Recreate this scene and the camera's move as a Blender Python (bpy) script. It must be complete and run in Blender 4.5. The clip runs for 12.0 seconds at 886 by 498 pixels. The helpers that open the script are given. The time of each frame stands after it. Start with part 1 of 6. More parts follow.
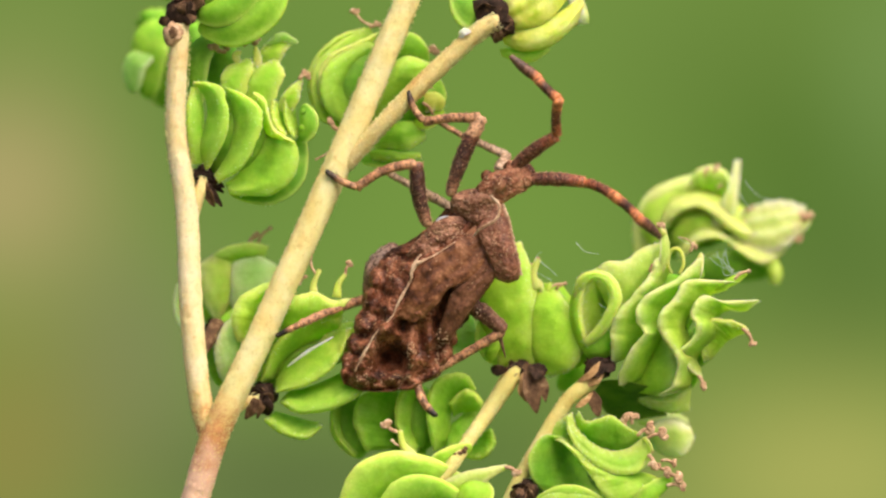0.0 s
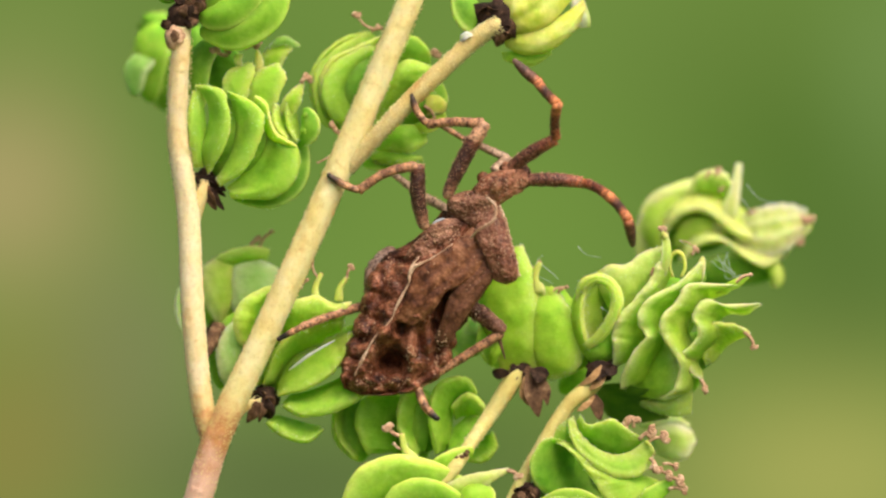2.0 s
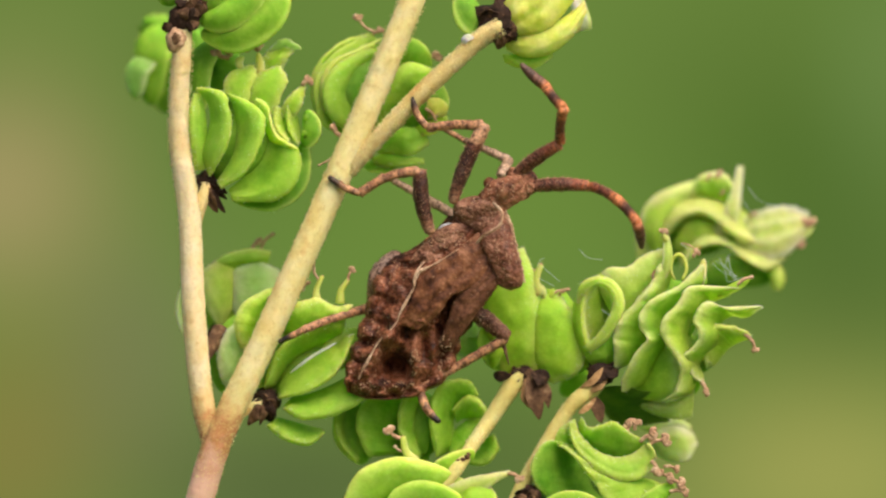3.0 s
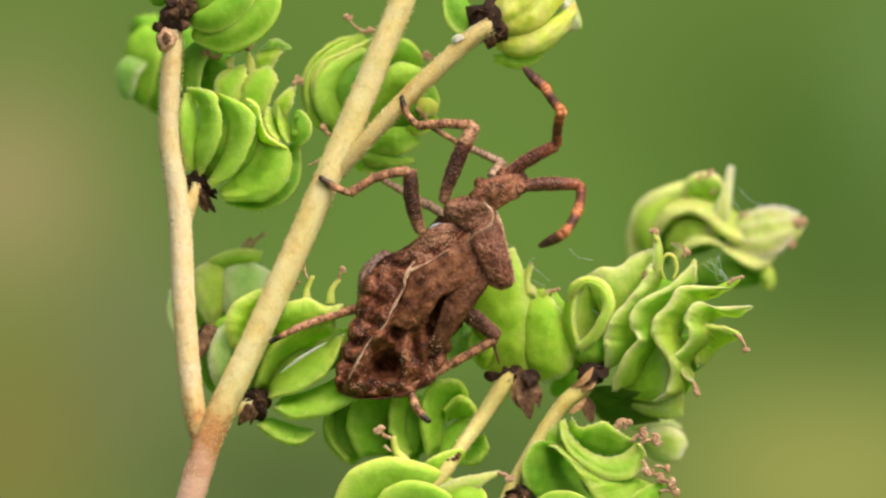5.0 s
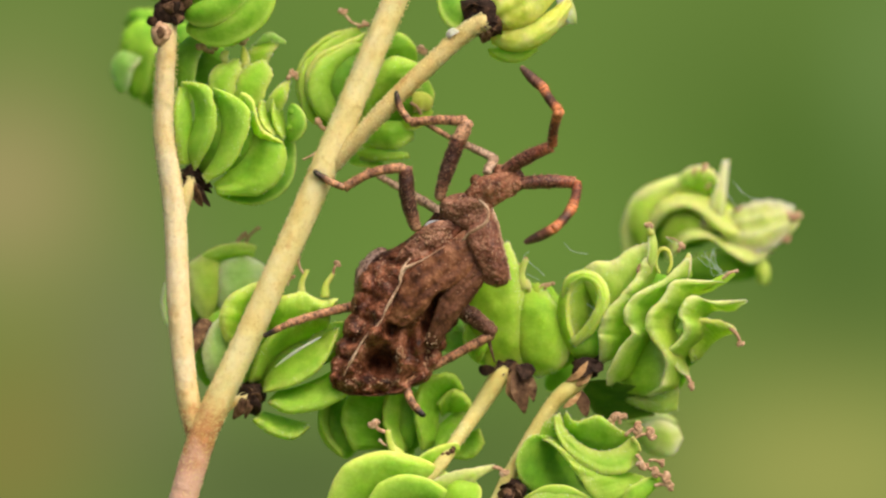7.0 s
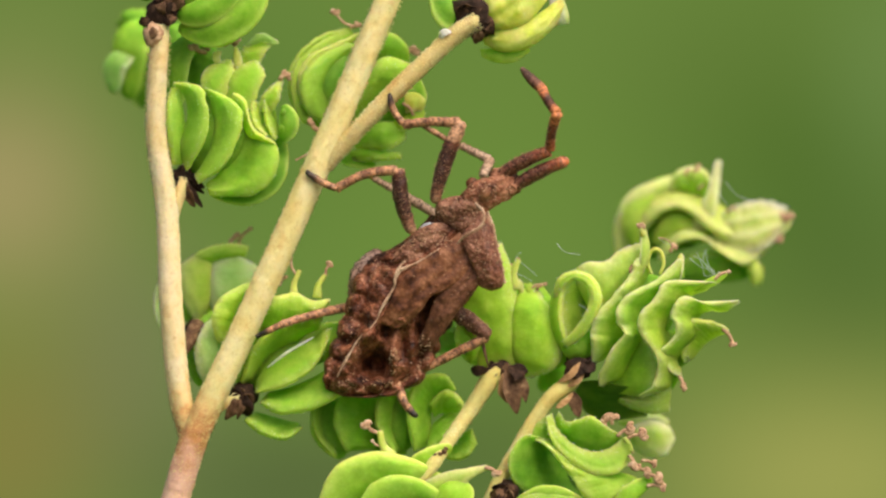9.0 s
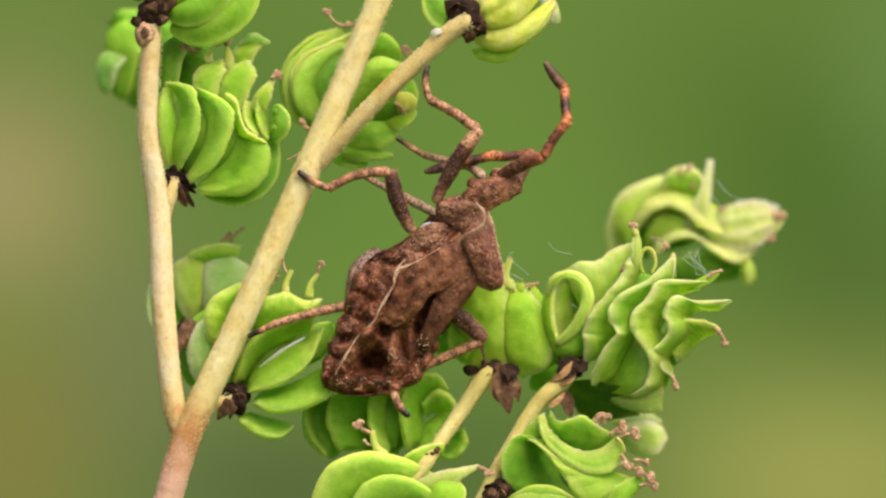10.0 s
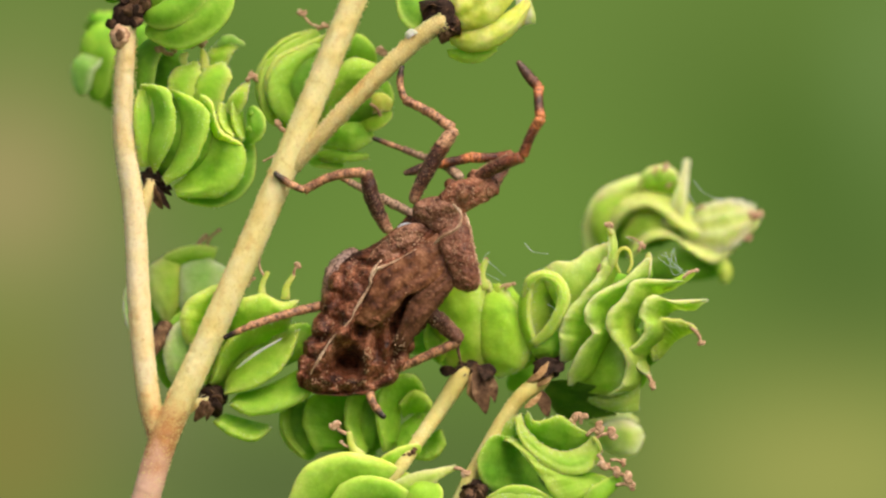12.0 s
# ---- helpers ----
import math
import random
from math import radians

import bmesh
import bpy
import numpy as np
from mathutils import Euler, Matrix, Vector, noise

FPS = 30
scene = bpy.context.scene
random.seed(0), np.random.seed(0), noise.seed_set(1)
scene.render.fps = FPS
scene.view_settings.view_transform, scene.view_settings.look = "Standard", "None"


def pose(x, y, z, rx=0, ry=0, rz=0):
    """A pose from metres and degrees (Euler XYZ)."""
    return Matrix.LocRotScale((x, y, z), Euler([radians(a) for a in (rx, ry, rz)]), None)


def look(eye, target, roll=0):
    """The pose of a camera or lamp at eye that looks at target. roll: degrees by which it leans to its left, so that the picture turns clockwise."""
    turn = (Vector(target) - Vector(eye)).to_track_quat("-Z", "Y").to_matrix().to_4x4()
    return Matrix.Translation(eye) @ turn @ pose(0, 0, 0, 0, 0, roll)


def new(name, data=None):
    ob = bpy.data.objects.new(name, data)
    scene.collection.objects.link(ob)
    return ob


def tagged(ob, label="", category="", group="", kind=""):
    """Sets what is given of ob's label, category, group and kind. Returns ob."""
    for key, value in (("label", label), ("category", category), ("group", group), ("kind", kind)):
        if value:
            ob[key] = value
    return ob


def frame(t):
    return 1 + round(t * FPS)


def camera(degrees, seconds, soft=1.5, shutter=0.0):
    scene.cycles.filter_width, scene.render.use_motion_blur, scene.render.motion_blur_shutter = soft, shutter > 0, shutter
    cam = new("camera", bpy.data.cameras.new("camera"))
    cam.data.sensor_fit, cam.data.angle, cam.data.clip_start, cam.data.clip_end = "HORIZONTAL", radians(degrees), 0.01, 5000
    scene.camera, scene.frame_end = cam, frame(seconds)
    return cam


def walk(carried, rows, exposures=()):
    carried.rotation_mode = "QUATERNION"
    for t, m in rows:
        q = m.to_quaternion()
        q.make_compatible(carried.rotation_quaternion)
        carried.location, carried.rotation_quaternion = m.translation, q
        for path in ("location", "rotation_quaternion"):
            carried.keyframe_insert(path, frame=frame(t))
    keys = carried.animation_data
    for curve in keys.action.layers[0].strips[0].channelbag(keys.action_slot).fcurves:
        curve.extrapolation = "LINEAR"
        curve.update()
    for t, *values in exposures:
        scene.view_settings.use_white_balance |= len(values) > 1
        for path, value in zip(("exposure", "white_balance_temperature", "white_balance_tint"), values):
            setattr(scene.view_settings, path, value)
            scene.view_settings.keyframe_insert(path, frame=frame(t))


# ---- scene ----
from mathutils.bvhtree import BVHTree

# ---- camera: a macro lens on a tripod ----
REACH = 0.2178            # from the lens to the plane of the insect
U = 0.0000243             # one unit of the plan sheet in metres
EYE = Vector((0.0, -REACH, 0.90))

cam = camera(10.0, 12.0, soft=2.3)
cam.data.dof.use_dof = True
cam.data.dof.focus_distance = REACH - 0.0006
cam.data.dof.aperture_fstop = 26.0
walk(cam, [(0.0, pose(*EYE, 90, 0, 0)), (12.0, pose(*EYE, 90, 0, 0))], exposures=[(0.0, 0.0), (1.5, 0.0), (2.0, -0.09), (2.5, -0.27), (7.2, -0.27), (12.0, -0.24)])


def P(x, y, d=0.0):
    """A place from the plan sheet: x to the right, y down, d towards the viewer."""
    k = 1 - d * U / REACH
    return Vector(((x - 784) * U * k, -d * U, EYE.z + (441 - y) * U * k))


# ---- world and sun: a bright overcast day ----
SUN_UP, SUN_TURN = radians(53), radians(146)
world = bpy.data.worlds.new("overcast_sky")
scene.world = world
world.use_nodes = True
sky = world.node_tree.nodes.new("ShaderNodeTexSky")
sky.sky_type, sky.sun_disc = "NISHITA", False
sky.sun_elevation, sky.sun_rotation = SUN_UP, SUN_TURN
sky.air_density, sky.dust_density, sky.ozone_density = 0.6, 8.0, 0.4
back = world.node_tree.nodes["Background"]
world.node_tree.links.new(sky.outputs[0], back.inputs["Color"])
back.inputs["Strength"].default_value = 0.215
sun = new("sun", bpy.data.lights.new("sun", "SUN"))
sun.data.energy, sun.data.angle, sun.data.color = 1.32, radians(60), (1.0, 0.93, 0.80)
sun.matrix_world = look((0.52, -0.77, 2.13), (0, 0, 0.9))


# ---- materials ----
def material(name, rough=0.5, spec=0.4):
    m = bpy.data.materials.new(name)
    m.use_nodes = True
    b = m.node_tree.nodes["Principled BSDF"]
    b.inputs["Roughness"].default_value = rough
    b.inputs["Specular IOR Level"].default_value = spec
    return m, m.node_tree, b


def node(tree, kind, **values):
    n = tree.nodes.new(kind)
    for key, value in values.items():
        n.inputs[key.replace("_", " ")].default_value = value
    return n


def coords(tree):
    return tree.nodes.new("ShaderNodeTexCoord").outputs["Object"]


def speck(tree, scale, detail=3.0, rough=0.6):
    n = node(tree, "ShaderNodeTexNoise", Scale=scale, Detail=detail, Roughness=rough)
    tree.links.new(coords(tree), n.inputs["Vector"])
    return n.outputs["Fac"]


def ramp(tree, fac, *stops):
    r = tree.nodes.new("ShaderNodeValToRGB")
    e = r.color_ramp.elements
    while len(e) < len(stops):
        e.new(0.5)
    for el, (at, col) in zip(e, stops):
        el.position, el.color = at, (*col, 1)
    tree.links.new(fac, r.inputs["Fac"])
    return r.outputs["Color"]


def mixed(tree, fac, a, b, how="MIX"):
    m = tree.nodes.new("ShaderNodeMix")
    m.data_type, m.blend_type = "RGBA", how
    for sock, val in ((m.inputs[0], fac), (m.inputs[6], a), (m.inputs[7], b)):
        if isinstance(val, bpy.types.NodeSocket):
            tree.links.new(val, sock)
        else:
            sock.default_value = val if isinstance(val, float) else (*val, 1)
    return m.outputs[2]


def relief(tree, bsdf, fac, strength, deep):
    b = node(tree, "ShaderNodeBump", Strength=strength, Distance=deep)
    tree.links.new(fac, b.inputs["Height"])
    tree.links.new(b.outputs["Normal"], bsdf.inputs["Normal"])


def flesh(name, dark, mid, light, rough=0.64, see=0.75, edge=(0.46, 0.66, 0.13), reach=0.0013):
    """Juicy green plant skin: mottled, slightly translucent, finely dimpled."""
    m, t, b = material(name, rough, 0.2)
    one = ramp(t, speck(t, 900.0), (0.3, dark), (0.5, mid), (0.72, light))
    rnd = t.nodes.new("ShaderNodeObjectInfo").outputs["Random"]
    two = ramp(t, rnd, (0.0, (0.82, 0.88, 0.8)), (1.0, (1.12, 1.06, 1.1)))
    col = mixed(t, 1.0, one, two, "MULTIPLY")
    seam = t.nodes.new("ShaderNodeAttribute")
    seam.attribute_name = "seam"
    patchy = node(t, "ShaderNodeMapRange")
    patchy.inputs["From Min"].default_value, patchy.inputs["From Max"].default_value = 0.25, 0.75
    patchy.inputs["To Min"].default_value, patchy.inputs["To Max"].default_value = 0.7, 1.15
    t.links.new(speck(t, 2600.0, 3.0), patchy.inputs["Value"])
    rimmed = node(t, "ShaderNodeMath")
    rimmed.operation, rimmed.use_clamp = "MULTIPLY", True
    t.links.new(seam.outputs["Fac"], rimmed.inputs[0])
    t.links.new(patchy.outputs[0], rimmed.inputs[1])
    col = mixed(t, rimmed.outputs[0], col, edge)
    # tiny pale papillae over the skin
    v = node(t, "ShaderNodeTexVoronoi", Scale=5600.0)
    t.links.new(coords(t), v.inputs["Vector"])
    fine = ramp(t, v.outputs["Distance"], (0.06, (1.14, 1.10, 1.26)), (0.30, (1.0, 1.0, 1.0)), (0.8, (0.97, 0.98, 0.95)))
    col = mixed(t, 1.0, col, fine, "MULTIPLY")
    blots = ramp(t, speck(t, 2400.0, 4.0, 0.7), (0.36, (0.92, 0.95, 0.88)), (0.52, (1, 1, 1)), (0.68, (1.05, 1.03, 1.10)))
    col = mixed(t, 1.0, col, blots, "MULTIPLY")
    t.links.new(col, b.inputs["Base Color"])
    b.inputs["Subsurface Weight"].default_value = see
    b.inputs["Subsurface Radius"].default_value = (0.6, 1.0, 0.25)
    b.inputs["Subsurface Scale"].default_value = reach
    up = node(t, "ShaderNodeMath")
    up.operation = "MULTIPLY_ADD"
    t.links.new(v.outputs["Distance"], up.inputs[0])
    up.inputs[1].default_value = -0.45
    t.links.new(speck(t, 3000.0, 4.0, 0.6), up.inputs[2])
    relief(t, b, up.outputs[0], 0.3, 0.00004)
    return m


GREEN = flesh("pod_green", (0.165, 0.37, 0.018), (0.235, 0.46, 0.028), (0.32, 0.54, 0.058), edge=(0.45, 0.68, 0.10))
LIME = flesh("pod_lime", (0.245, 0.475, 0.022), (0.325, 0.58, 0.036), (0.42, 0.66, 0.072), edge=(0.62, 0.82, 0.155))
# own deep green of some carpels; as filler it paints shade between them
DEEP = flesh("pod_deep_green_and_shade", (0.12, 0.30, 0.017), (0.18, 0.385, 0.025), (0.26, 0.47, 0.042))
YELLOW = flesh("pod_yellow_green", (0.52, 0.63, 0.07), (0.62, 0.72, 0.13), (0.73, 0.79, 0.26), edge=(0.76, 0.82, 0.30))
FRESH = flesh("pod_fresh_green", (0.18, 0.39, 0.020), (0.25, 0.48, 0.032), (0.34, 0.56, 0.065), edge=(0.50, 0.73, 0.115))
BULB = flesh("pod_smooth_lime", (0.25, 0.48, 0.022), (0.33, 0.58, 0.036), (0.42, 0.66, 0.07), edge=(0.58, 0.80, 0.16))
PALE = flesh("pod_rim", (0.42, 0.58, 0.09), (0.52, 0.66, 0.13), (0.62, 0.72, 0.2))
BLUISH = flesh("pod_bluish", (0.27, 0.50, 0.095), (0.36, 0.60, 0.145), (0.47, 0.68, 0.23), edge=(0.62, 0.78, 0.36))
WHITISH = flesh("pod_whitish_edge_and_glint", (0.62, 0.76, 0.42), (0.74, 0.84, 0.56), (0.82, 0.88, 0.66))
# near-black green: the shade below and inside the right heads, put into the colour
SHADEGREEN = flesh("pod_painted_shade", (0.04, 0.11, 0.008), (0.065, 0.16, 0.012), (0.11, 0.23, 0.02), see=0.1)
CRISP = flesh("pod_crisp", (0.21, 0.43, 0.022), (0.29, 0.53, 0.033), (0.38, 0.61, 0.062), edge=(0.68, 0.84, 0.28))
CREAMY = flesh("pod_creamy", (0.42, 0.57, 0.10), (0.52, 0.66, 0.155), (0.61, 0.73, 0.24), edge=(0.72, 0.80, 0.40))
SOFTLIME = flesh("pod_soft_lime", (0.31, 0.51, 0.045), (0.40, 0.60, 0.07), (0.50, 0.67, 0.115), edge=(0.66, 0.77, 0.26))


def stem_skin(name, old, warm=(1.0, 1.0, 1.0)):
    m, t, b = material(name, 0.6, 0.3)
    one = ramp(t, speck(t, 700.0, 4.0), (0.32, (0.83, 0.665, 0.24)), (0.5, (0.90, 0.775, 0.335)), (0.72, (0.925, 0.835, 0.46)))
    two = ramp(t, speck(t, 5200.0, 4.0, 0.75), (0.32, (0.86, 0.80, 0.72)), (0.45, (1, 1, 1)), (0.68, (1.07, 1.07, 1.10)))
    col = mixed(t, 1.0, mixed(t, 1.0, one, warm, "MULTIPLY"), two, "MULTIPLY")
    # rusty blotches here and there
    spots = ramp(t, speck(t, 420.0, 3.0, 0.7), (0.60, (1, 1, 1)), (0.72, (0.83, 0.62, 0.46)))
    col = mixed(t, 1.0, col, spots, "MULTIPLY")
    # the old wood below the fork is reddish
    z = t.nodes.new("ShaderNodeSeparateXYZ")
    t.links.new(t.nodes.new("ShaderNodeNewGeometry").outputs["Position"], z.inputs[0])
    m_ = node(t, "ShaderNodeMapRange")
    for key, val in (("From Min", EYE.z - 0.0111), ("From Max", EYE.z - 0.0050), ("To Min", -0.5), ("To Max", 0.55)):
        m_.inputs[key].default_value = val
    t.links.new(z.outputs["Z"], m_.inputs["Value"])
    wob = node(t, "ShaderNodeMath")
    wob.operation = "MULTIPLY_ADD"
    t.links.new(speck(t, 1100.0, 4.0, 0.7), wob.inputs[0])
    wob.inputs[1].default_value = 0.95
    t.links.new(m_.outputs[0], wob.inputs[2])
    rust = ramp(t, wob.outputs[0], (0.05, (0.80, 0.50, 0.36)), (0.3, (0.72, 0.40, 0.25)), (0.52, (0.60, 0.28, 0.10)), (0.75, (0.78, 0.52, 0.19)), (1.0, (0.8, 0.66, 0.3)))
    lim = ramp(t, wob.outputs[0], (0.58, (1, 1, 1)), (0.95, (0, 0, 0)))
    sep = t.nodes.new("ShaderNodeRGBToBW")
    t.links.new(lim, sep.inputs[0])
    if old:
        col = mixed(t, sep.outputs[0], col, rust)
    t.links.new(col, b.inputs["Base Color"])
    b.inputs["Subsurface Weight"].default_value = 0.15
    b.inputs["Subsurface Scale"].default_value = 0.0003
    relief(t, b, speck(t, 4200.0, 5.0, 0.8), 0.8, 0.00011)
    return m


def husk_skin(name, a, b_, c):
    m, t, b = material(name, 0.75, 0.2)
    col = ramp(t, speck(t, 3500.0, 4.0), (0.3, a), (0.55, b_), (0.75, c))
    t.links.new(col, b.inputs["Base Color"])
    relief(t, b, speck(t, 6000.0, 4.0), 0.8, 0.00008)
    return m


STEM, OLDSTEM = stem_skin("stem_skin", False), stem_skin("old_stem_skin", True)
PALESTEM = stem_skin("tan_stem_skin", False, (0.77, 0.71, 0.64))
GREENSTEM = stem_skin("greenish_stem_skin", False, (0.74, 0.765, 0.60))
PINKSTEM = stem_skin("pinkish_stem_skin", True, (1.01, 0.95, 1.18))
HUSK = husk_skin("dry_husk", (0.05, 0.025, 0.012), (0.15, 0.08, 0.04), (0.34, 0.22, 0.12))
DARKHUSK = husk_skin("dark_husk", (0.012, 0.007, 0.004), (0.04, 0.02, 0.012), (0.12, 0.065, 0.035))
STYLE = husk_skin("withered_style", (0.30, 0.15, 0.08), (0.58, 0.37, 0.22), (0.80, 0.62, 0.44))
BARK = husk_skin("torn_bark", (0.26, 0.13, 0.05), (0.48, 0.28, 0.12), (0.66, 0.48, 0.25))


def cuticle(name, a, b_, c, bump=0.8, rough=0.5, grain=0.8):
    """Granular insect skin."""
    m, t, b = material(name, rough, 0.26)
    one = ramp(t, speck(t, 1500.0, 4.0), (0.345, a), (0.5, b_), (0.655, c))
    v = node(t, "ShaderNodeTexVoronoi", Scale=7000.0)
    t.links.new(coords(t), v.inputs["Vector"])
    two = ramp(t, v.outputs["Distance"], (0.1, (1.34, 1.2, 1.06)), (0.4, (1.06, 0.97, 0.89)), (0.85, (0.74, 0.65, 0.58)))
    col = mixed(t, 1.0, one, two, "MULTIPLY")
    w = node(t, "ShaderNodeTexVoronoi", Scale=4200.0)
    t.links.new(coords(t), w.inputs["Vector"])
    dots = ramp(t, w.outputs["Distance"], (0.12, (1, 1, 1)), (0.27, (0, 0, 0)))
    where = ramp(t, speck(t, 1100.0, 2.0), (0.42, (0, 0, 0)), (0.56, (grain, grain, grain)))
    bw = t.nodes.new("ShaderNodeRGBToBW")
    t.links.new(mixed(t, 1.0, dots, where, "MULTIPLY"), bw.inputs[0])
    col = mixed(t, bw.outputs[0], col, (0.62, 0.45, 0.29))
    t.links.new(col, b.inputs["Base Color"])
    hgt = node(t, "ShaderNodeMath")
    hgt.operation = "SUBTRACT"
    t.links.new(bw.outputs[0], hgt.inputs[0])
    t.links.new(v.outputs["Distance"], hgt.inputs[1])
    relief(t, b, hgt.outputs[0], bump, 0.00006)
    return m


def banded(name, length, *stops):
    """Rings of pigment along a limb."""
    m, t, b = material(name, 0.45, 0.4)
    z = t.nodes.new("ShaderNodeSeparateXYZ")
    t.links.new(coords(t), z.inputs[0])
    s = node(t, "ShaderNodeMath")
    s.operation = "MULTIPLY_ADD"
    t.links.new(z.outputs["Z"], s.inputs[0])
    s.inputs[1].default_value = 1 / (length * U)
    w = node(t, "ShaderNodeMath")
    w.operation = "MULTIPLY_ADD"
    t.links.new(speck(t, 5000.0, 2.0), w.inputs[0])
    w.inputs[1].default_value, w.inputs[2].default_value = 0.16, -0.08
    t.links.new(w.outputs[0], s.inputs[2])
    col = ramp(t, s.outputs[0], *stops)
    fine = ramp(t, speck(t, 8000.0, 2.0), (0.38, (0.30, 0.25, 0.22)), (0.5, (1, 1, 1)), (0.64, (1.5, 1.45, 1.4)))
    col = mixed(t, 1.0, col, fine, "MULTIPLY")
    # pale grains
    v = node(t, "ShaderNodeTexVoronoi", Scale=6800.0)
    t.links.new(coords(t), v.inputs["Vector"])
    dots = t.nodes.new("ShaderNodeRGBToBW")
    t.links.new(ramp(t, v.outputs["Distance"], (0.16, (0.28, 0.28, 0.28)), (0.30, (0, 0, 0))), dots.inputs[0])
    t.links.new(mixed(t, dots.outputs[0], col, (0.50, 0.33, 0.21)), b.inputs["Base Color"])
    relief(t, b, speck(t, 9000.0, 3.0), 0.7, 0.00003)
    return m


BROWN = cuticle("bug_brown", (0.028, 0.009, 0.005), (0.150, 0.053, 0.026), (0.34, 0.150, 0.084), 0.9, 0.42, 0.35)
RUST = cuticle("bug_rust", (0.055, 0.020, 0.010), (0.168, 0.069, 0.032), (0.31, 0.150, 0.080), 0.3, 0.5, 0.1)
HINDLEG = cuticle("bug_hind_femur", (0.06, 0.027, 0.017), (0.15, 0.07, 0.044), (0.32, 0.18, 0.12), 0.8, 0.5, 0.9)
PAD = cuticle("bug_pad_brown", (0.06, 0.025, 0.013), (0.13, 0.057, 0.031), (0.22, 0.106, 0.062), 0.3, 0.5, 0.1)
GREYBROWN = cuticle("bug_grey_brown", (0.075, 0.031, 0.018), (0.225, 0.108, 0.068), (0.45, 0.255, 0.172), 1.0, 0.42, 0.8)
HEADSKIN = cuticle("bug_head_brown", (0.08, 0.030, 0.016), (0.26, 0.106, 0.057), (0.48, 0.25, 0.155), 1.0, 0.42, 0.7)
LOBE = cuticle("bug_lobe_brown", (0.085, 0.033, 0.020), (0.21, 0.090, 0.055), (0.36, 0.185, 0.122), 0.8, 0.4, 0.5)
CREAM = cuticle("bug_cream", (0.34, 0.21, 0.13), (0.55, 0.40, 0.28), (0.74, 0.60, 0.46), 0.3)
MEMBRANE = husk_skin("pale_membrane", (0.42, 0.46, 0.50), (0.55, 0.60, 0.64), (0.70, 0.74, 0.78))
GRAIN = husk_skin("pale_grain", (0.28, 0.15, 0.085), (0.45, 0.28, 0.16), (0.67, 0.48, 0.32))
D, O, T_, W = (0.07, 0.022, 0.011), (0.50, 0.165, 0.06), (0.58, 0.31, 0.155), (0.50, 0.255, 0.13)
FEMUR = banded("femur_brown", 120, (0.0, (0.42, 0.25, 0.14)), (0.16, (0.20, 0.09, 0.05)), (0.34, (0.06, 0.022, 0.013)), (0.8, (0.05, 0.017, 0.010)), (0.93, (0.14, 0.05, 0.026)), (1.0, (0.50, 0.28, 0.16)))
TIBIA = banded("tibia_ringed", 110, (0.0, (0.36, 0.19, 0.10)), (0.16, W), (0.27, (0.22, 0.095, 0.05)), (0.36, W), (0.46, (0.40, 0.19, 0.095)), (0.54, (0.20, 0.085, 0.045)), (0.62, W), (0.74, (0.38, 0.18, 0.09)), (0.82, (0.20, 0.088, 0.046)), (0.92, (0.42, 0.21, 0.11)))
TARSUS = banded("tarsus_ringed", 66, (0.0, T_), (0.2, (0.22, 0.10, 0.05)), (0.32, T_), (0.55, (0.30, 0.15, 0.07)), (0.7, (0.06, 0.03, 0.016)), (0.84, (0.012, 0.009, 0.007)))
HINDTARSUS = banded("hind_tarsus_ringed", 46, (0.0, T_), (0.2, (0.22, 0.10, 0.05)), (0.34, T_), (0.5, (0.28, 0.14, 0.07)), (0.62, (0.06, 0.03, 0.016)), (0.74, (0.012, 0.009, 0.007)))
HAZE = banded("hind_femur_grey", 110, (0.0, (0.22, 0.12, 0.08)), (0.2, (0.36, 0.25, 0.21)), (0.6, (0.32, 0.19, 0.145)), (1.0, (0.22, 0.095, 0.05)))
FOOT = banded("hind_foot_ringed", 69, (0.0, T_), (0.25, (0.12, 0.05, 0.025)), (0.4, T_), (0.62, (0.16, 0.07, 0.035)), (0.74, (0.40, 0.2, 0.09)), (0.86, (0.05, 0.025, 0.014)), (0.95, (0.012, 0.009, 0.007)))
FAINT = banded("far_leg_tan", 100, (0.0, (0.48, 0.34, 0.24)), (0.5, (0.40, 0.26, 0.17)), (0.9, (0.2, 0.11, 0.07)))
SCAPE = banded("antenna_scape", 105, (0.0, (0.34, 0.14, 0.08)), (0.2, (0.15, 0.055, 0.032)), (0.66, (0.125, 0.04, 0.024)), (0.85, (0.30, 0.085, 0.042)), (1.0, (0.46, 0.145, 0.062)))
RING_A = banded("antenna_ring_one", 75, (0.0, (0.42, 0.13, 0.045)), (0.2, (0.24, 0.062, 0.024)), (0.45, (0.11, 0.032, 0.016)), (0.66, (0.14, 0.038, 0.018)), (0.8, O), (1.0, (0.6, 0.22, 0.08)))
RING_B = banded("antenna_ring_two", 62, (0.0, (0.55, 0.2, 0.07)), (0.15, O), (0.32, D), (0.62, (0.07, 0.025, 0.012)), (0.8, O), (1.0, (0.55, 0.19, 0.07)))
CLUB = banded("antenna_club", 58, (0.0, (0.45, 0.15, 0.06)), (0.22, (0.15, 0.06, 0.035)), (0.6, (0.085, 0.04, 0.028)), (1.0, (0.13, 0.07, 0.045)))
SILK, st_, sb_ = material("spider_silk", 0.3, 0.5)
sb_.inputs["Base Color"].default_value = (0.55, 0.62, 0.6, 1)


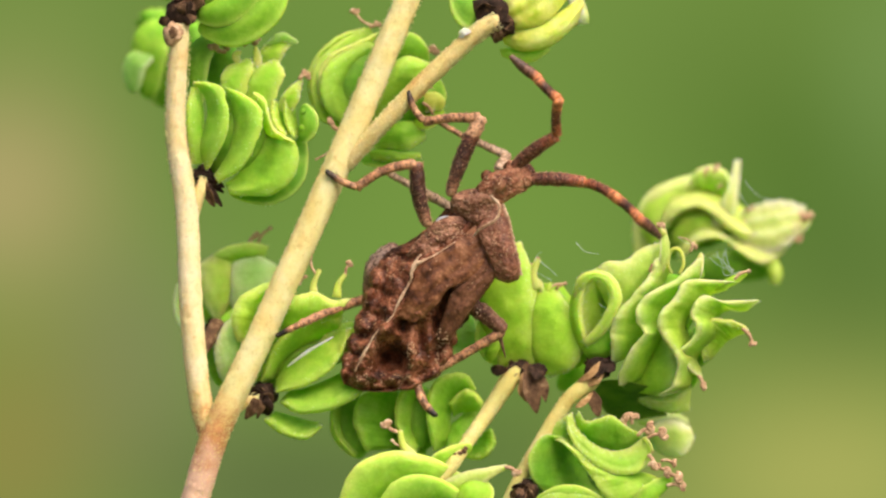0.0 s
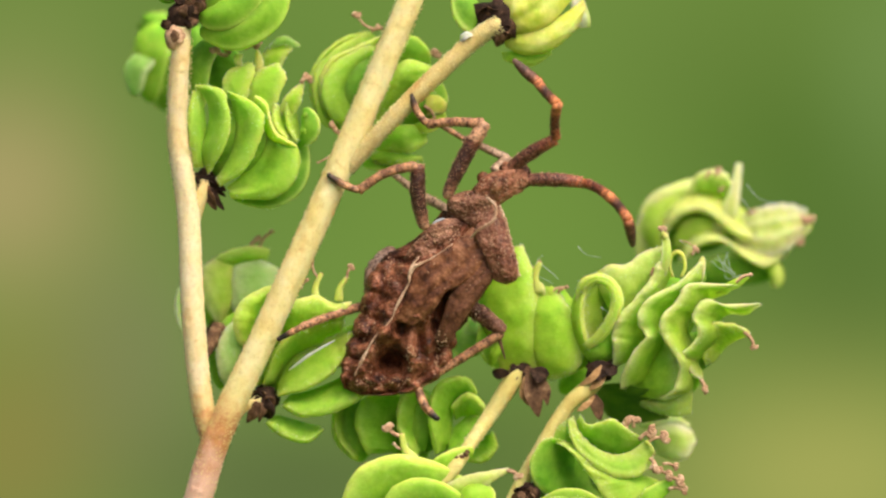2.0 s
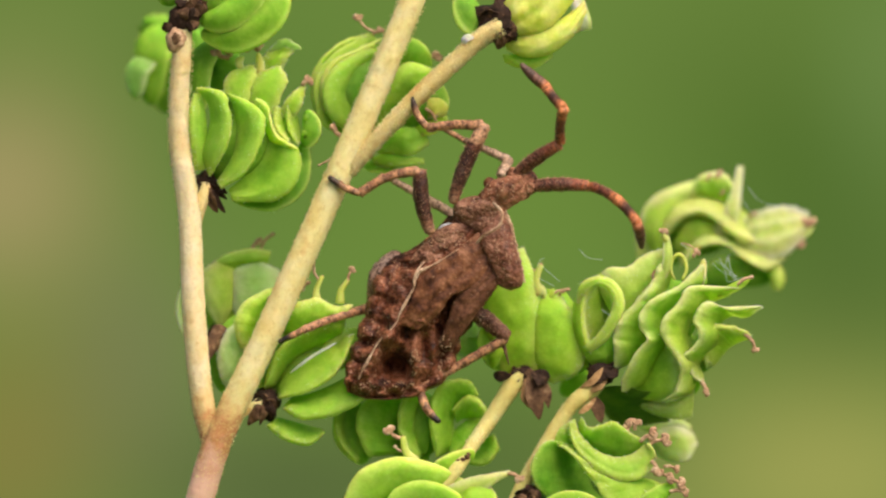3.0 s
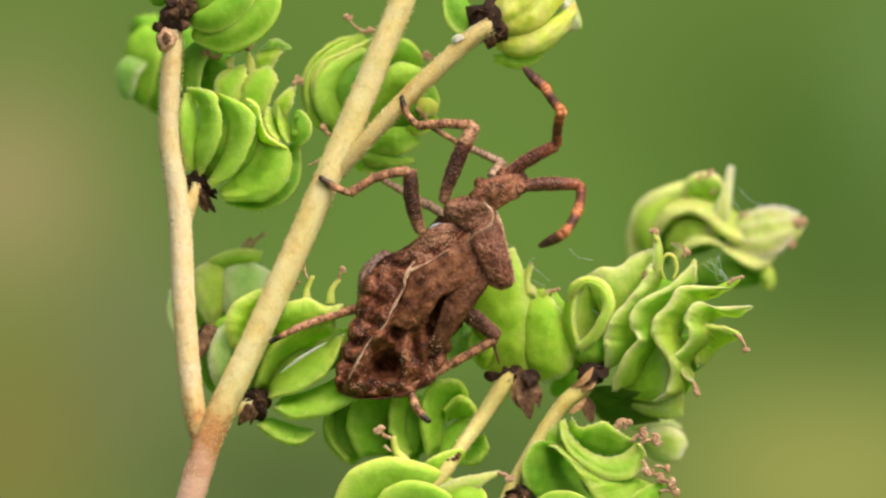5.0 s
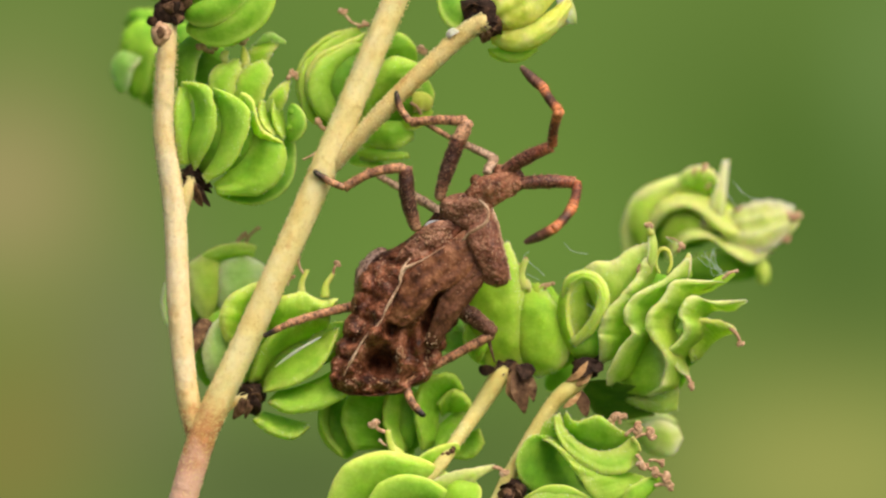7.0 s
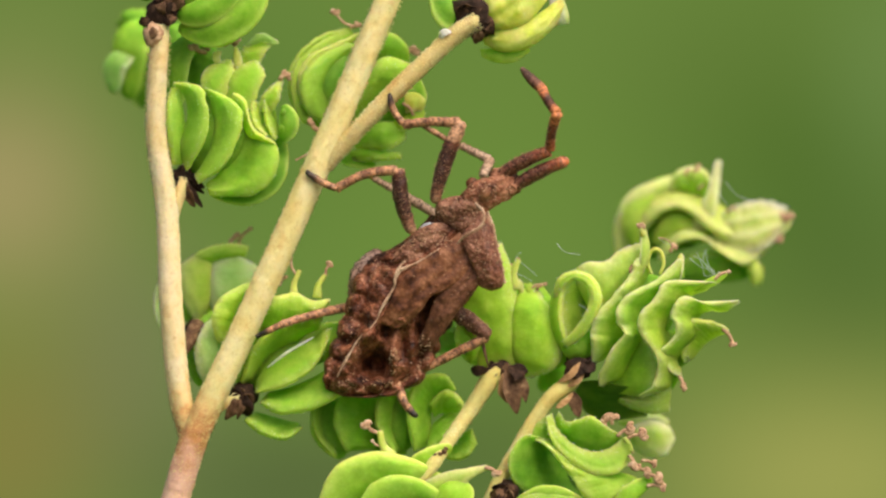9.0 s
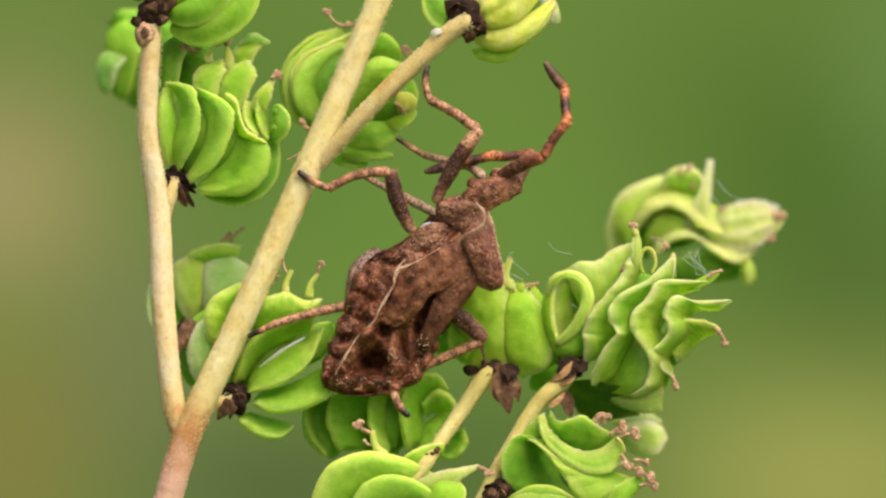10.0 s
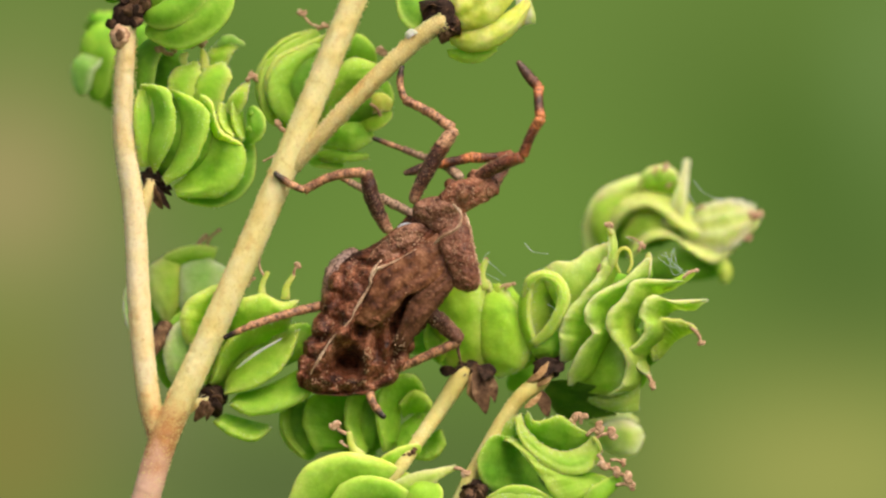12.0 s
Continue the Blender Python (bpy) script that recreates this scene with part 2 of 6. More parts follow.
def meadow_glow():
    """The far meadow, out of focus: broad soft patches of green, straw and olive, their daylight painted in as
    emission.
    """
    m = bpy.data.materials.new("glowing_meadow")
    m.use_nodes = True
    t = m.node_tree
    t.nodes.remove(t.nodes["Principled BSDF"])
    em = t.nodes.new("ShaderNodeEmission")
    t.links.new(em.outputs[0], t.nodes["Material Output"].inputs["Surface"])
    xyz = t.nodes.new("ShaderNodeSeparateXYZ")
    t.links.new(coords(t), xyz.inputs[0])

    def patch(col, x, z, sx, sz, rgb):
        parts = []
        for sock, c, s in (("X", x, sx), ("Z", z, sz)):
            a = node(t, "ShaderNodeMath")
            a.operation = "SUBTRACT"
            t.links.new(xyz.outputs[sock], a.inputs[0])
            a.inputs[1].default_value = c
            b = node(t, "ShaderNodeMath")
            b.operation = "DIVIDE"
            t.links.new(a.outputs[0], b.inputs[0])
            b.inputs[1].default_value = s
            c2 = node(t, "ShaderNodeMath")
            c2.operation = "POWER"
            ab = node(t, "ShaderNodeMath")
            ab.operation = "ABSOLUTE"
            t.links.new(b.outputs[0], ab.inputs[0])
            t.links.new(ab.outputs[0], c2.inputs[0])
            c2.inputs[1].default_value = 2.0
            parts.append(c2.outputs[0])
        s = node(t, "ShaderNodeMath")
        s.operation = "ADD"
        t.links.new(parts[0], s.inputs[0])
        t.links.new(parts[1], s.inputs[1])
        e = node(t, "ShaderNodeMath")
        e.operation = "POWER"
        e.inputs[0].default_value = 0.3679
        t.links.new(s.outputs[0], e.inputs[1])
        return mixed(t, e.outputs[0], col, rgb)

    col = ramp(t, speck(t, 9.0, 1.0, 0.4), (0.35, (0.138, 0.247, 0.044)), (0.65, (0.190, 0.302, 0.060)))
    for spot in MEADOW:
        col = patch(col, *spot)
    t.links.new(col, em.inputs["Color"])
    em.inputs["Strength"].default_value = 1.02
    return m


# patches of the meadow's glow: across, up, half width, half height (metres), emitted colour
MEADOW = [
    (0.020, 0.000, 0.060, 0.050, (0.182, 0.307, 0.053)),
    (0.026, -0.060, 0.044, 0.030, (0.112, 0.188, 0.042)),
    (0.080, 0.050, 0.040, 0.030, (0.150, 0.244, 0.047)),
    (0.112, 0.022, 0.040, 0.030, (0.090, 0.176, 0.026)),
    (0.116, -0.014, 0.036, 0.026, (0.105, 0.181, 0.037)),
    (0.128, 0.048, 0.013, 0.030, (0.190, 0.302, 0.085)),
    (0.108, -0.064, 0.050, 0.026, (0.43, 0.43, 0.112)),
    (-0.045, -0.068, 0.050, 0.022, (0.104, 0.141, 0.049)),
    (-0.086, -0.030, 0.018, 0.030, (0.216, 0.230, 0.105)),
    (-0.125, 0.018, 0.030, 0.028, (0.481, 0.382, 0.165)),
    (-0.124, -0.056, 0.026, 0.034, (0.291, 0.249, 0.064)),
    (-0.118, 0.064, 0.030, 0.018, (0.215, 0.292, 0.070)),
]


# ---- mesh helpers ----
def part(name, bm, mats, parent=None, label="", origin=None, smooth=True):
    """Links a bmesh, made in world places, as one mesh object under a thing or a part."""
    if origin is None:
        top = parent
        while top is not None and top.parent is not None:
            top = top.parent
        origin = top.location if top is not None else Vector()
    bmesh.ops.translate(bm, verts=bm.verts, vec=-Vector(origin))
    bmesh.ops.recalc_face_normals(bm, faces=bm.faces)
    me = bpy.data.meshes.new(name)
    bm.to_mesh(me)
    bm.free()
    for m in mats if isinstance(mats, (list, tuple)) else [mats]:
        me.materials.append(m)
    if smooth:
        me.shade_smooth()
    ob = new(name, me)
    ob.parent = parent
    return tagged(ob, label)


def spline(pts, u):
    """A point of the smooth curve through pts."""
    n = len(pts) - 1
    i = min(int(u * n), n - 1)
    f = u * n - i
    p1, p2 = pts[i], pts[i + 1]
    p0 = pts[i - 1] if i else p1 * 2 - p2
    p3 = pts[i + 2] if i + 2 <= n else p2 * 2 - p1
    return 0.5 * ((2 * p1) + (p2 - p0) * f + (2 * p0 - 5 * p1 + 4 * p2 - p3) * f * f + (3 * p1 - p0 - 3 * p2 + p3) * f ** 3)


def skin(bm, rings, mat=0, closed_ends=True):
    """Faces over a row of rings of places."""
    vs = [[bm.verts.new(p) for p in r] for r in rings]
    k = len(vs[0])
    for a, b in zip(vs, vs[1:]):
        for j in range(k):
            bm.faces.new((a[j], a[(j + 1) % k], b[(j + 1) % k], b[j])).material_index = mat
    if closed_ends:
        bm.faces.new(vs[0][::-1]).material_index = mat
        bm.faces.new(vs[-1]).material_index = mat


def tube(bm, pts, radii, sides=10, steps=16, mat=0, rough=0.0, seed=0.0):
    """A round limb through pts (world places); radii in metres, spread along it."""
    rings = []
    for i in range(steps + 1):
        u = i / steps
        c = spline(pts, u)
        t = (spline(pts, min(1, u + 0.02)) - spline(pts, max(0, u - 0.02))).normalized()
        n = Vector((0, -1, 0)) - t * -t.y
        n = n.normalized() if n.length > 1e-3 else Vector((1, 0, 0))
        s = t.cross(n)
        f = u * (len(radii) - 1)
        k = min(int(f), len(radii) - 2)
        r = radii[k] + (radii[k + 1] - radii[k]) * (f - k)
        ring = []
        for j in range(sides):
            a = 2 * math.pi * j / sides
            w = (s * math.cos(a) + n * math.sin(a))
            at = c + w * r + Vector((seed, 0, 0)) * 0.01
            q = 1 + rough * (0.6 * noise.noise(at / (26 * U)) + 0.5 * noise.noise(at / (9 * U)))
            ring.append(c + w * r * q)
        rings.append(ring)
    skin(bm, rings, mat)


def pod(bm, pts, w, th=0.6, side=1, roll=28, cup=0.10, ruff=0.0, waves=2.0, bead=0.1, blunt=0.5, steps=26, turn=0.0, lumpy=0.07, sides=22, grit=0.0):
    """One carpel: a swollen crescent along a curve, one edge drawn out into a pale seam that stands towards the viewer.
    w: half width in plan units; side: +1 seam to the right of the curve's way, -1 to its left; roll: degrees by which that edge stands out."""
    lay = bm.verts.layers.float.get("seam") or bm.verts.layers.float.new("seam")
    seed = Vector((pts[0][0] * 0.013, pts[0][1] * 0.017, w * 0.1))
    pts = [P(*p) for p in pts]
    w *= U
    rings = []
    for i in range(steps + 1):
        u = i / steps
        c = spline(pts, u)
        t = (spline(pts, min(1, u + 0.03)) - spline(pts, max(0, u - 0.03))).normalized()
        n = Vector((0, -1, 0)) - t * -t.y
        n.normalize()
        s = t.cross(n)
        r = radians(roll + turn * (u - 0.5)) * side
        s, n = s * math.cos(r) + n * math.sin(r), n * math.cos(r) - s * math.sin(r)
        f = max(0.05, math.sin(math.pi * min(1, 0.015 + 0.97 * u)) ** blunt)
        wave = ruff * math.sin(2 * math.pi * (waves * u + 0.1))
        ring = []
        for j in range(sides):
            v = 2 * math.pi * j / sides
            a, h = math.cos(v), math.sin(v)
            edge = max(0.0, side * a)
            lip = math.exp(-((1 - edge) / 0.10) ** 2) * bead
            body = abs(h) ** 0.85 * (1 - 0.62 * edge ** 1.2) + lip
            wob = lumpy * noise.noise(seed + Vector((a * 1.3, h * 1.3, u * 3.2)))
            out = lumpy * (noise.noise(seed * 3 + Vector((u * 4.0, side * a, 5.0))) + 0.5 * noise.noise(seed * 3 + Vector((u * 13.0, side * a * 2, 8.0))))
            wob += 0.5 * lumpy * noise.noise(seed * 5 + Vector((a * 3.5, h * 2, u * 9.0)))
            up = th * f * math.copysign(body, h) + cup * f * (a * a - 0.4) + wave * f * edge ** 1.6 + wob * f
            if abs(h) < 1e-6:
                up = cup * f * 0.6 + wave * f * edge ** 1.6 + wob * f
            q = c + s * (w * f * (a + out)) + n * (w * up)
            if grit:
                q += n * math.copysign(grit * U * (noise.noise(q / (9 * U)) + 0.7 * noise.noise(q / (4.5 * U))), h)
            q = bm.verts.new(q)
            e = min(1.0, max(0.0, (edge - 0.55) / 0.42))
            q[lay] = e * e * (3 - 2 * e) if bead else 0.0
            ring.append(q)
        rings.append(ring)
    for p, q in zip(rings, rings[1:]):
        for j in range(sides):
            bm.faces.new((p[j], p[(j + 1) % sides], q[(j + 1) % sides], q[j]))
    bm.faces.new(rings[0][::-1])
    bm.faces.new(rings[-1])


def fold(bm, rim, root, bulge=10, thick=4.8, drop=1.35, steps=72, across=22, lumpy=1.6, frill=0.9, point=0.28, band=13.0):
    """One folded carpel: a fleshy sheet from its rolled pale rim back to the root where it dives under its neighbour.
    rim, root: curves on the plan sheet; bulge: how far the sheet swells to the viewer; thick: half thickness (plan units)."""
    lay = bm.verts.layers.float.get("seam") or bm.verts.layers.float.new("seam")
    seed = Vector((rim[0][0] * 0.013, rim[0][1] * 0.017, 0))
    R, B = [Vector(p) for p in rim], [Vector(p) for p in root]
    rings = []
    for i in range(steps + 1):
        u = i / steps
        r, q = spline(R, u), spline(B, u)
        q = r.lerp(q, min(1.0, point + 2.4 * math.sin(math.pi * u) ** 0.8))       # pointed ends
        end = min(1.0, 0.25 + 3.2 * math.sin(math.pi * min(1, 0.01 + 0.98 * u)))
        side = Vector((r.x - q.x, r.y - q.y, 0))
        side = side.normalized() if side.length > 1e-6 else Vector((1, 0, 0))
        front, rear = [], []
        wide = max(4.0, math.hypot(r.x - q.x, r.y - q.y) + 0.5 * abs(r.z - q.z))
        wave = frill * end * (1.3 * noise.noise(seed + Vector((u * 11, 3, 0))) + 0.9 * noise.noise(seed + Vector((u * 27, 8, 0))))
        lift = frill * end * (2.2 * noise.noise(seed + Vector((u * 9, 14, 0))) + 1.0 * noise.noise(seed + Vector((u * 24, 18, 0))))
        r = r + side * wave + Vector((0, 0, lift))
        for j in range(across + 1):
            v = (j / across) ** 1.3
            p = r.lerp(q, v)
            d = r.z + (q.z - 18 - r.z) * v ** drop
            swell = 0.5 * bulge * math.sin(math.pi * min(1.0, v) ** 0.75) * end
            w = lumpy * (noise.noise(seed + Vector((u * 6, v * 3, 0))) * 2 + 0.5 * noise.noise(seed + Vector((u * 22, v * 9, 4))))
            w += 1.6 * lumpy * 0.5 * noise.noise(seed + Vector((u * 7, v * 1.6, 9))) * math.sin(math.pi * v) ** 0.5
            lip = 1.1 * math.exp(-(v / 0.10) ** 2)
            t = thick * end * (0.75 + 0.5 * math.sin(math.pi * v) ** 0.5)
            e = 0.95 * math.exp(-(v * wide / band) ** 1.3)
            front.append((P(p.x, p.y, d + swell + w + lip + t), e))
            rear.append((P(p.x, p.y, d + swell + w - lip - t), e))
        edge = []
        for k in range(1, 4):                       # the rounded rim
            a = math.pi * k / 4
            t = thick * end * 0.75 + 1.1
            edge.append((P(r.x + side.x * t * 0.8 * math.sin(a), r.y + side.y * t * 0.8 * math.sin(a), r.z + t * -math.cos(a)), 1.0))
        ring = []
        for co, e in front[::-1] + edge[::-1] + rear:
            x = bm.verts.new(co)
            x[lay] = e
            ring.append(x)
        rings.append(ring)
    m = len(rings[0])
    for p, q in zip(rings, rings[1:]):
        for j in range(m):
            bm.faces.new((p[j], p[(j + 1) % m], q[(j + 1) % m], q[j]))
    bm.faces.new(rings[0][::-1])
    bm.faces.new(rings[-1])


def bulb(bm, left, right, deep, belly, creases=(), ridges=(), pale=0, band=15.0, tilt=0.0, skew=1.0, lumpy=0.09, grit=0.0, steps=64, across=72, full=0.5, frill=0.0, taper=0.0):
    """A swollen crescent between two edge curves of the plan sheet. deep: depths along it; belly: how far it swells; tilt: how much nearer
    the right edge stands; skew: under 1 the swelling leans to the left edge, over 1 to the right one.
    creases, ridges: (place across, half width, height), in shares of the width and plan units; pale: +1 a pale right rim, -1 left, 2 both, band wide."""
    lay = bm.verts.layers.float.get("seam") or bm.verts.layers.float.new("seam")
    L, R = [Vector((*p, 0)) for p in left], [Vector((*p, 0)) for p in right]
    D_ = [Vector((d, 0, 0)) for d in deep]
    seed = Vector((left[0][0] * 0.017, left[0][1] * 0.011, 3))
    rings = []
    for i in range(steps + 1):
        u = i / steps
        l, r, d = spline(L, u), spline(R, u), spline(D_, u).x
        wide = (r - l).length
        end = min(1.0, math.sin(math.pi * (0.02 + 0.96 * u)) ** 0.5)
        out = (r - l) / max(wide, 1e-6)
        if taper:
            mid, f = (l + r) / 2, max(0.12, min(1.0, min(u, 1 - u) / taper)) ** 0.5
            l, r = mid + (l - mid) * f, mid + (r - mid) * f
        if pale in (1, 2):
            r = r + out * frill * (noise.noise(seed + Vector((u * 12, 3, 0))) + 0.7 * noise.noise(seed + Vector((u * 30, 7, 0))))
        if pale in (-1, 2):
            l = l - out * frill * (noise.noise(seed + Vector((u * 12, 13, 0))) + 0.7 * noise.noise(seed + Vector((u * 30, 17, 0))))
        ring = []
        for j in range(across):
            v = 2 * math.pi * j / across
            a, h = 0.5 - 0.5 * math.cos(v), math.sin(v)
            p = l.lerp(r, a)
            g = math.sin(math.pi * min(1.0, max(0.0, a)) ** skew)
            swell = belly * end * max(0.0, g) ** full
            mark = 0.0
            for a0, w, k in creases if h > 0 else ():
                swell -= k * end * math.exp(-((a - a0) / w) ** 2)
            for a0, w, k in ridges if h > 0 else ():
                swell += k * end * math.exp(-((a - a0) / w) ** 2)
                mark = max(mark, 0.6 * math.exp(-((a - a0) / w) ** 2))
            if h > 0:
                swell += (belly * lumpy + 0.6) * (noise.noise(seed + Vector((a * 4, u * 5, 0))) + 0.7 * noise.noise(p / 26 + seed) + 0.35 * noise.noise(p / 12 + seed)) * abs(h) ** 0.5
                if grit:
                    swell += grit * (noise.noise(p / 9) + 0.7 * noise.noise(p / 4.5))
            soft = band * (1 + 0.35 * noise.noise(seed + Vector((u * 6, 2, 0))))
            if pale in (1, 2):
                mark = max(mark, math.exp(-((1 - a) * wide / soft) ** 1.5))
            if pale in (-1, 2):
                mark = max(mark, math.exp(-(a * wide / soft) ** 1.5))
            x = bm.verts.new(P(p.x, p.y, d + tilt * (a - 0.5) * end + (swell if h > 0 else -0.5 * swell)))
            x[lay] = mark
            ring.append(x)
        rings.append(ring)
    for p, q in zip(rings, rings[1:]):
        for j in range(across):
            bm.faces.new((p[j], p[(j + 1) % across], q[(j + 1) % across], q[j]))
    bm.faces.new(rings[0][::-1])
    bm.faces.new(rings[-1])


def hair(bm, base, tip, w):
    """One short tapered hair, w wide at its foot (metres)."""
    t = (tip - base).normalized()
    x = t.orthogonal().normalized() * w
    y = t.cross(x)
    vs = [bm.verts.new(q) for q in (base + x, base - 0.5 * x + 0.87 * y, base - 0.5 * x - 0.87 * y, tip)]
    for f in ((0, 1, 3), (1, 2, 3), (2, 0, 3)):
        bm.faces.new([vs[k] for k in f])


def lump(bm, c, size, rough=0.25, scale=0.9, fine=3, mat=0, seed=0.0):
    """An uneven lump round the world place c, half sizes in metres."""
    made = bmesh.ops.create_icosphere(bm, subdivisions=fine, radius=1.0)["verts"]
    for v in made:
        q = 1 + rough * noise.fractal(v.co * scale * 2 + Vector((seed, seed * 2, 0)), 1.0, 2.0, 3)
        v.co = Vector(c) + Vector((v.co.x * size[0], v.co.y * size[1], v.co.z * size[2])) * q
    for f in {f for v in made for f in v.link_faces}:
        f.material_index = mat


# ---- the meadow behind, and the ground far below ----
def setting():
    bm = bmesh.new()
    rows = []
    for dy in (0.0, 0.06):
        rows.append([[bm.verts.new((2.2 * math.sin(a), 1.2 + dy - 2.2 * (1 - math.cos(a)) * 0.55, z)) for z in (-0.05, 0.6, 0.9, 1.2, 1.75)]
                     for a in [radians(-40 + 4 * i) for i in range(21)]])
    for grid in rows:
        for a, b in zip(grid, grid[1:]):
            for j in range(4):
                bm.faces.new((a[j], b[j], b[j + 1], a[j + 1]))
    f, g = rows
    for a, b, c, d in zip(f, f[1:], g, g[1:]):
        bm.faces.new((a[-1], b[-1], d[-1], c[-1]))
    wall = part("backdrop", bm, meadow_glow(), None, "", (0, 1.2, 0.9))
    wall.location = (0, 1.2, 0.9)
    tagged(wall, "self-glowing backdrop painted as a soft out-of-focus green and straw meadow in the distance", "meadow", kind="structure")
    bm = bmesh.new()
    bmesh.ops.create_grid(bm, x_segments=24, y_segments=24, size=3.0)
    for v in bm.verts:
        v.co.z = 0.03 * noise.noise(v.co * 1.7)
    g = part("ground", bm, flesh("meadow_turf", (0.05, 0.10, 0.02), (0.08, 0.14, 0.03), (0.14, 0.16, 0.05), 0.9, 0.0))
    tagged(g, "green meadow turf under the seed stalk", "ground", kind="structure")


# ---- the seed stalk ----
stalk = new("seed_stalk")
stalk.location = (P(300, 1100).x, 0, 0.0)
tagged(stalk, "pale yellow meadowsweet stalk carrying twisted green seed heads", "plant")


def stems():
    def stem(name, pts, radii, label="", steps=40, sides=16, mat=STEM):
        bm = bmesh.new()
        tube(bm, [P(*p) for p in pts], [r * U for r in radii], sides + 12, steps * 4, rough=0.07, seed=len(bpy.data.objects) * 1.7)
        return part(name, bm, mat, stalk, label)

    bm = bmesh.new()
    low = P(321, 960, 0)
    way = (P(345, 885, 0) - low).normalized()
    foot = Vector((stalk.location.x, 0, -0.01))
    run = [foot.lerp(low - way * 0.004, k / 40) + Vector((0.004 * math.sin(k * 0.13), 0, 0)) * (1 - k / 40) for k in range(41)]
    tube(bm, run + [low, P(333, 924, 0)], [0.0016, 0.0014, 0.0012, 0.0010, 29 * U, 25 * U], 16, 420, rough=0.04)
    part("main_stem", bm, OLDSTEM, stalk, "reddish lower stem below the fork")
    stem("stem", [(306, 1008, 0), (345, 885, 0), (385, 760, 2), (480, 555, 4), (600, 285, 4), (725, -10, 0), (800, -190, 0)], [28, 25.5, 25, 24, 24, 22, 20], "pale yellow main branch, finely downy", 120, 20, OLDSTEM)
    stem("stem", [(372, 775, -10), (352, 690, -14), (338, 540, -10), (330, 370, -14), (312, 230, -12), (318, 60, -8), (324, -40, -8)], [20, 20, 21, 20, 18, 17, 14], "slender pale side branch", 80, 18, PINKSTEM)
    stem("stem", [(610, 290, 6), (665, 232, 14), (745, 150, 18), (835, 66, 16), (862, 46, 14), (884, 30, -8)], [16, 14, 16, 15, 14, 12], "short side branch to the yellow seed head", 40, 16, PALESTEM)
    stem("stem", [(770, 862, 40), (802, 822, 34), (828, 782, -4), (862, 733, -42), (902, 672, -56), (922, 640, -84)], [9, 12, 12, 14, 17, 16], "thin pale stalk of a seed head", 24, 12, GREENSTEM)
    stem("stem", [(895, 900, -10), (935, 820, -14), (1000, 715, -24), (1044, 676, -38), (1068, 640, -70)], [13, 13, 13, 16, 14], "thin pale stalk of a seed head", 24, 12, GREENSTEM)
    stem("stem", [(334, 420, -26), (342, 380, -22), (352, 345, -22), (360, 316, -34)], [8, 11, 12, 10], "", 16, 12, PALESTEM)
    stem("stem", [(396, 745, -14), (426, 718, -28), (455, 700, -44)], [10, 10, 12], "", 8, 12)
    stem("stem", [(345, 640, -20), (366, 606, -50), (385, 575, -90)], [10, 13, 15], "brown withered stalk of a seed head", 12, 12, HUSK)
    stem("stem", [(610, 262, -10), (612, 245, -40), (622, 228, -75)], [12, 12, 14], "", 8, 12)
    bm = bmesh.new()
    for k in range(9):
        a = 2 * math.pi * k / 9
        lump(bm, P(812 + 12 * math.cos(a), 798 - 4 * math.cos(a) + 6 * math.sin(a), 22 + 12 * math.sin(a)), (4.5 * U, 4 * U, 4 * U), 0.5, 1.3, 2, 0, k)
    part("bract_scar", bm, HUSK, stalk, "brown scar ring round a stalk")
    # the dry node at the top of the slender branch
    rng = random.Random(12)
    for k in range(13):
        x, y = 322 + rng.uniform(-24, 26), rng.uniform(-6, 42)
        a = rng.uniform(0, 6.28)
        bm = bmesh.new()
        pod(bm, [(x, y, rng.uniform(2, 10)), (x + 9 * math.cos(a), y + 9 * math.sin(a), rng.uniform(8, 16)), (x + 20 * math.cos(a), y + 16 * math.sin(a), rng.uniform(0, 12))],
            rng.uniform(8, 13), th=0.5, roll=rng.uniform(-40, 40), cup=0.3, bead=0.0, steps=10, sides=12, lumpy=0.4)
        part("bract", bm, rng.choice((DARKHUSK, DARKHUSK, HUSK)), stalk, "dry brown bract at a node")
    for x, y, d, rx, ry, m in ((306, 60, 4, 18, 22, STYLE), (320, 22, -6, 26, 26, DARKHUSK), (306, 58, 14, 9, 12, HUSK)):
        bm = bmesh.new()
        lump(bm, P(x, y, d), (rx * U, rx * U * 0.8, ry * U), 0.15, 1.0, 4, 0, x * 0.1)
        part("bract", bm, m, stalk, "swollen scar at a dry node" if m is STYLE else "dry brown bract at a node")


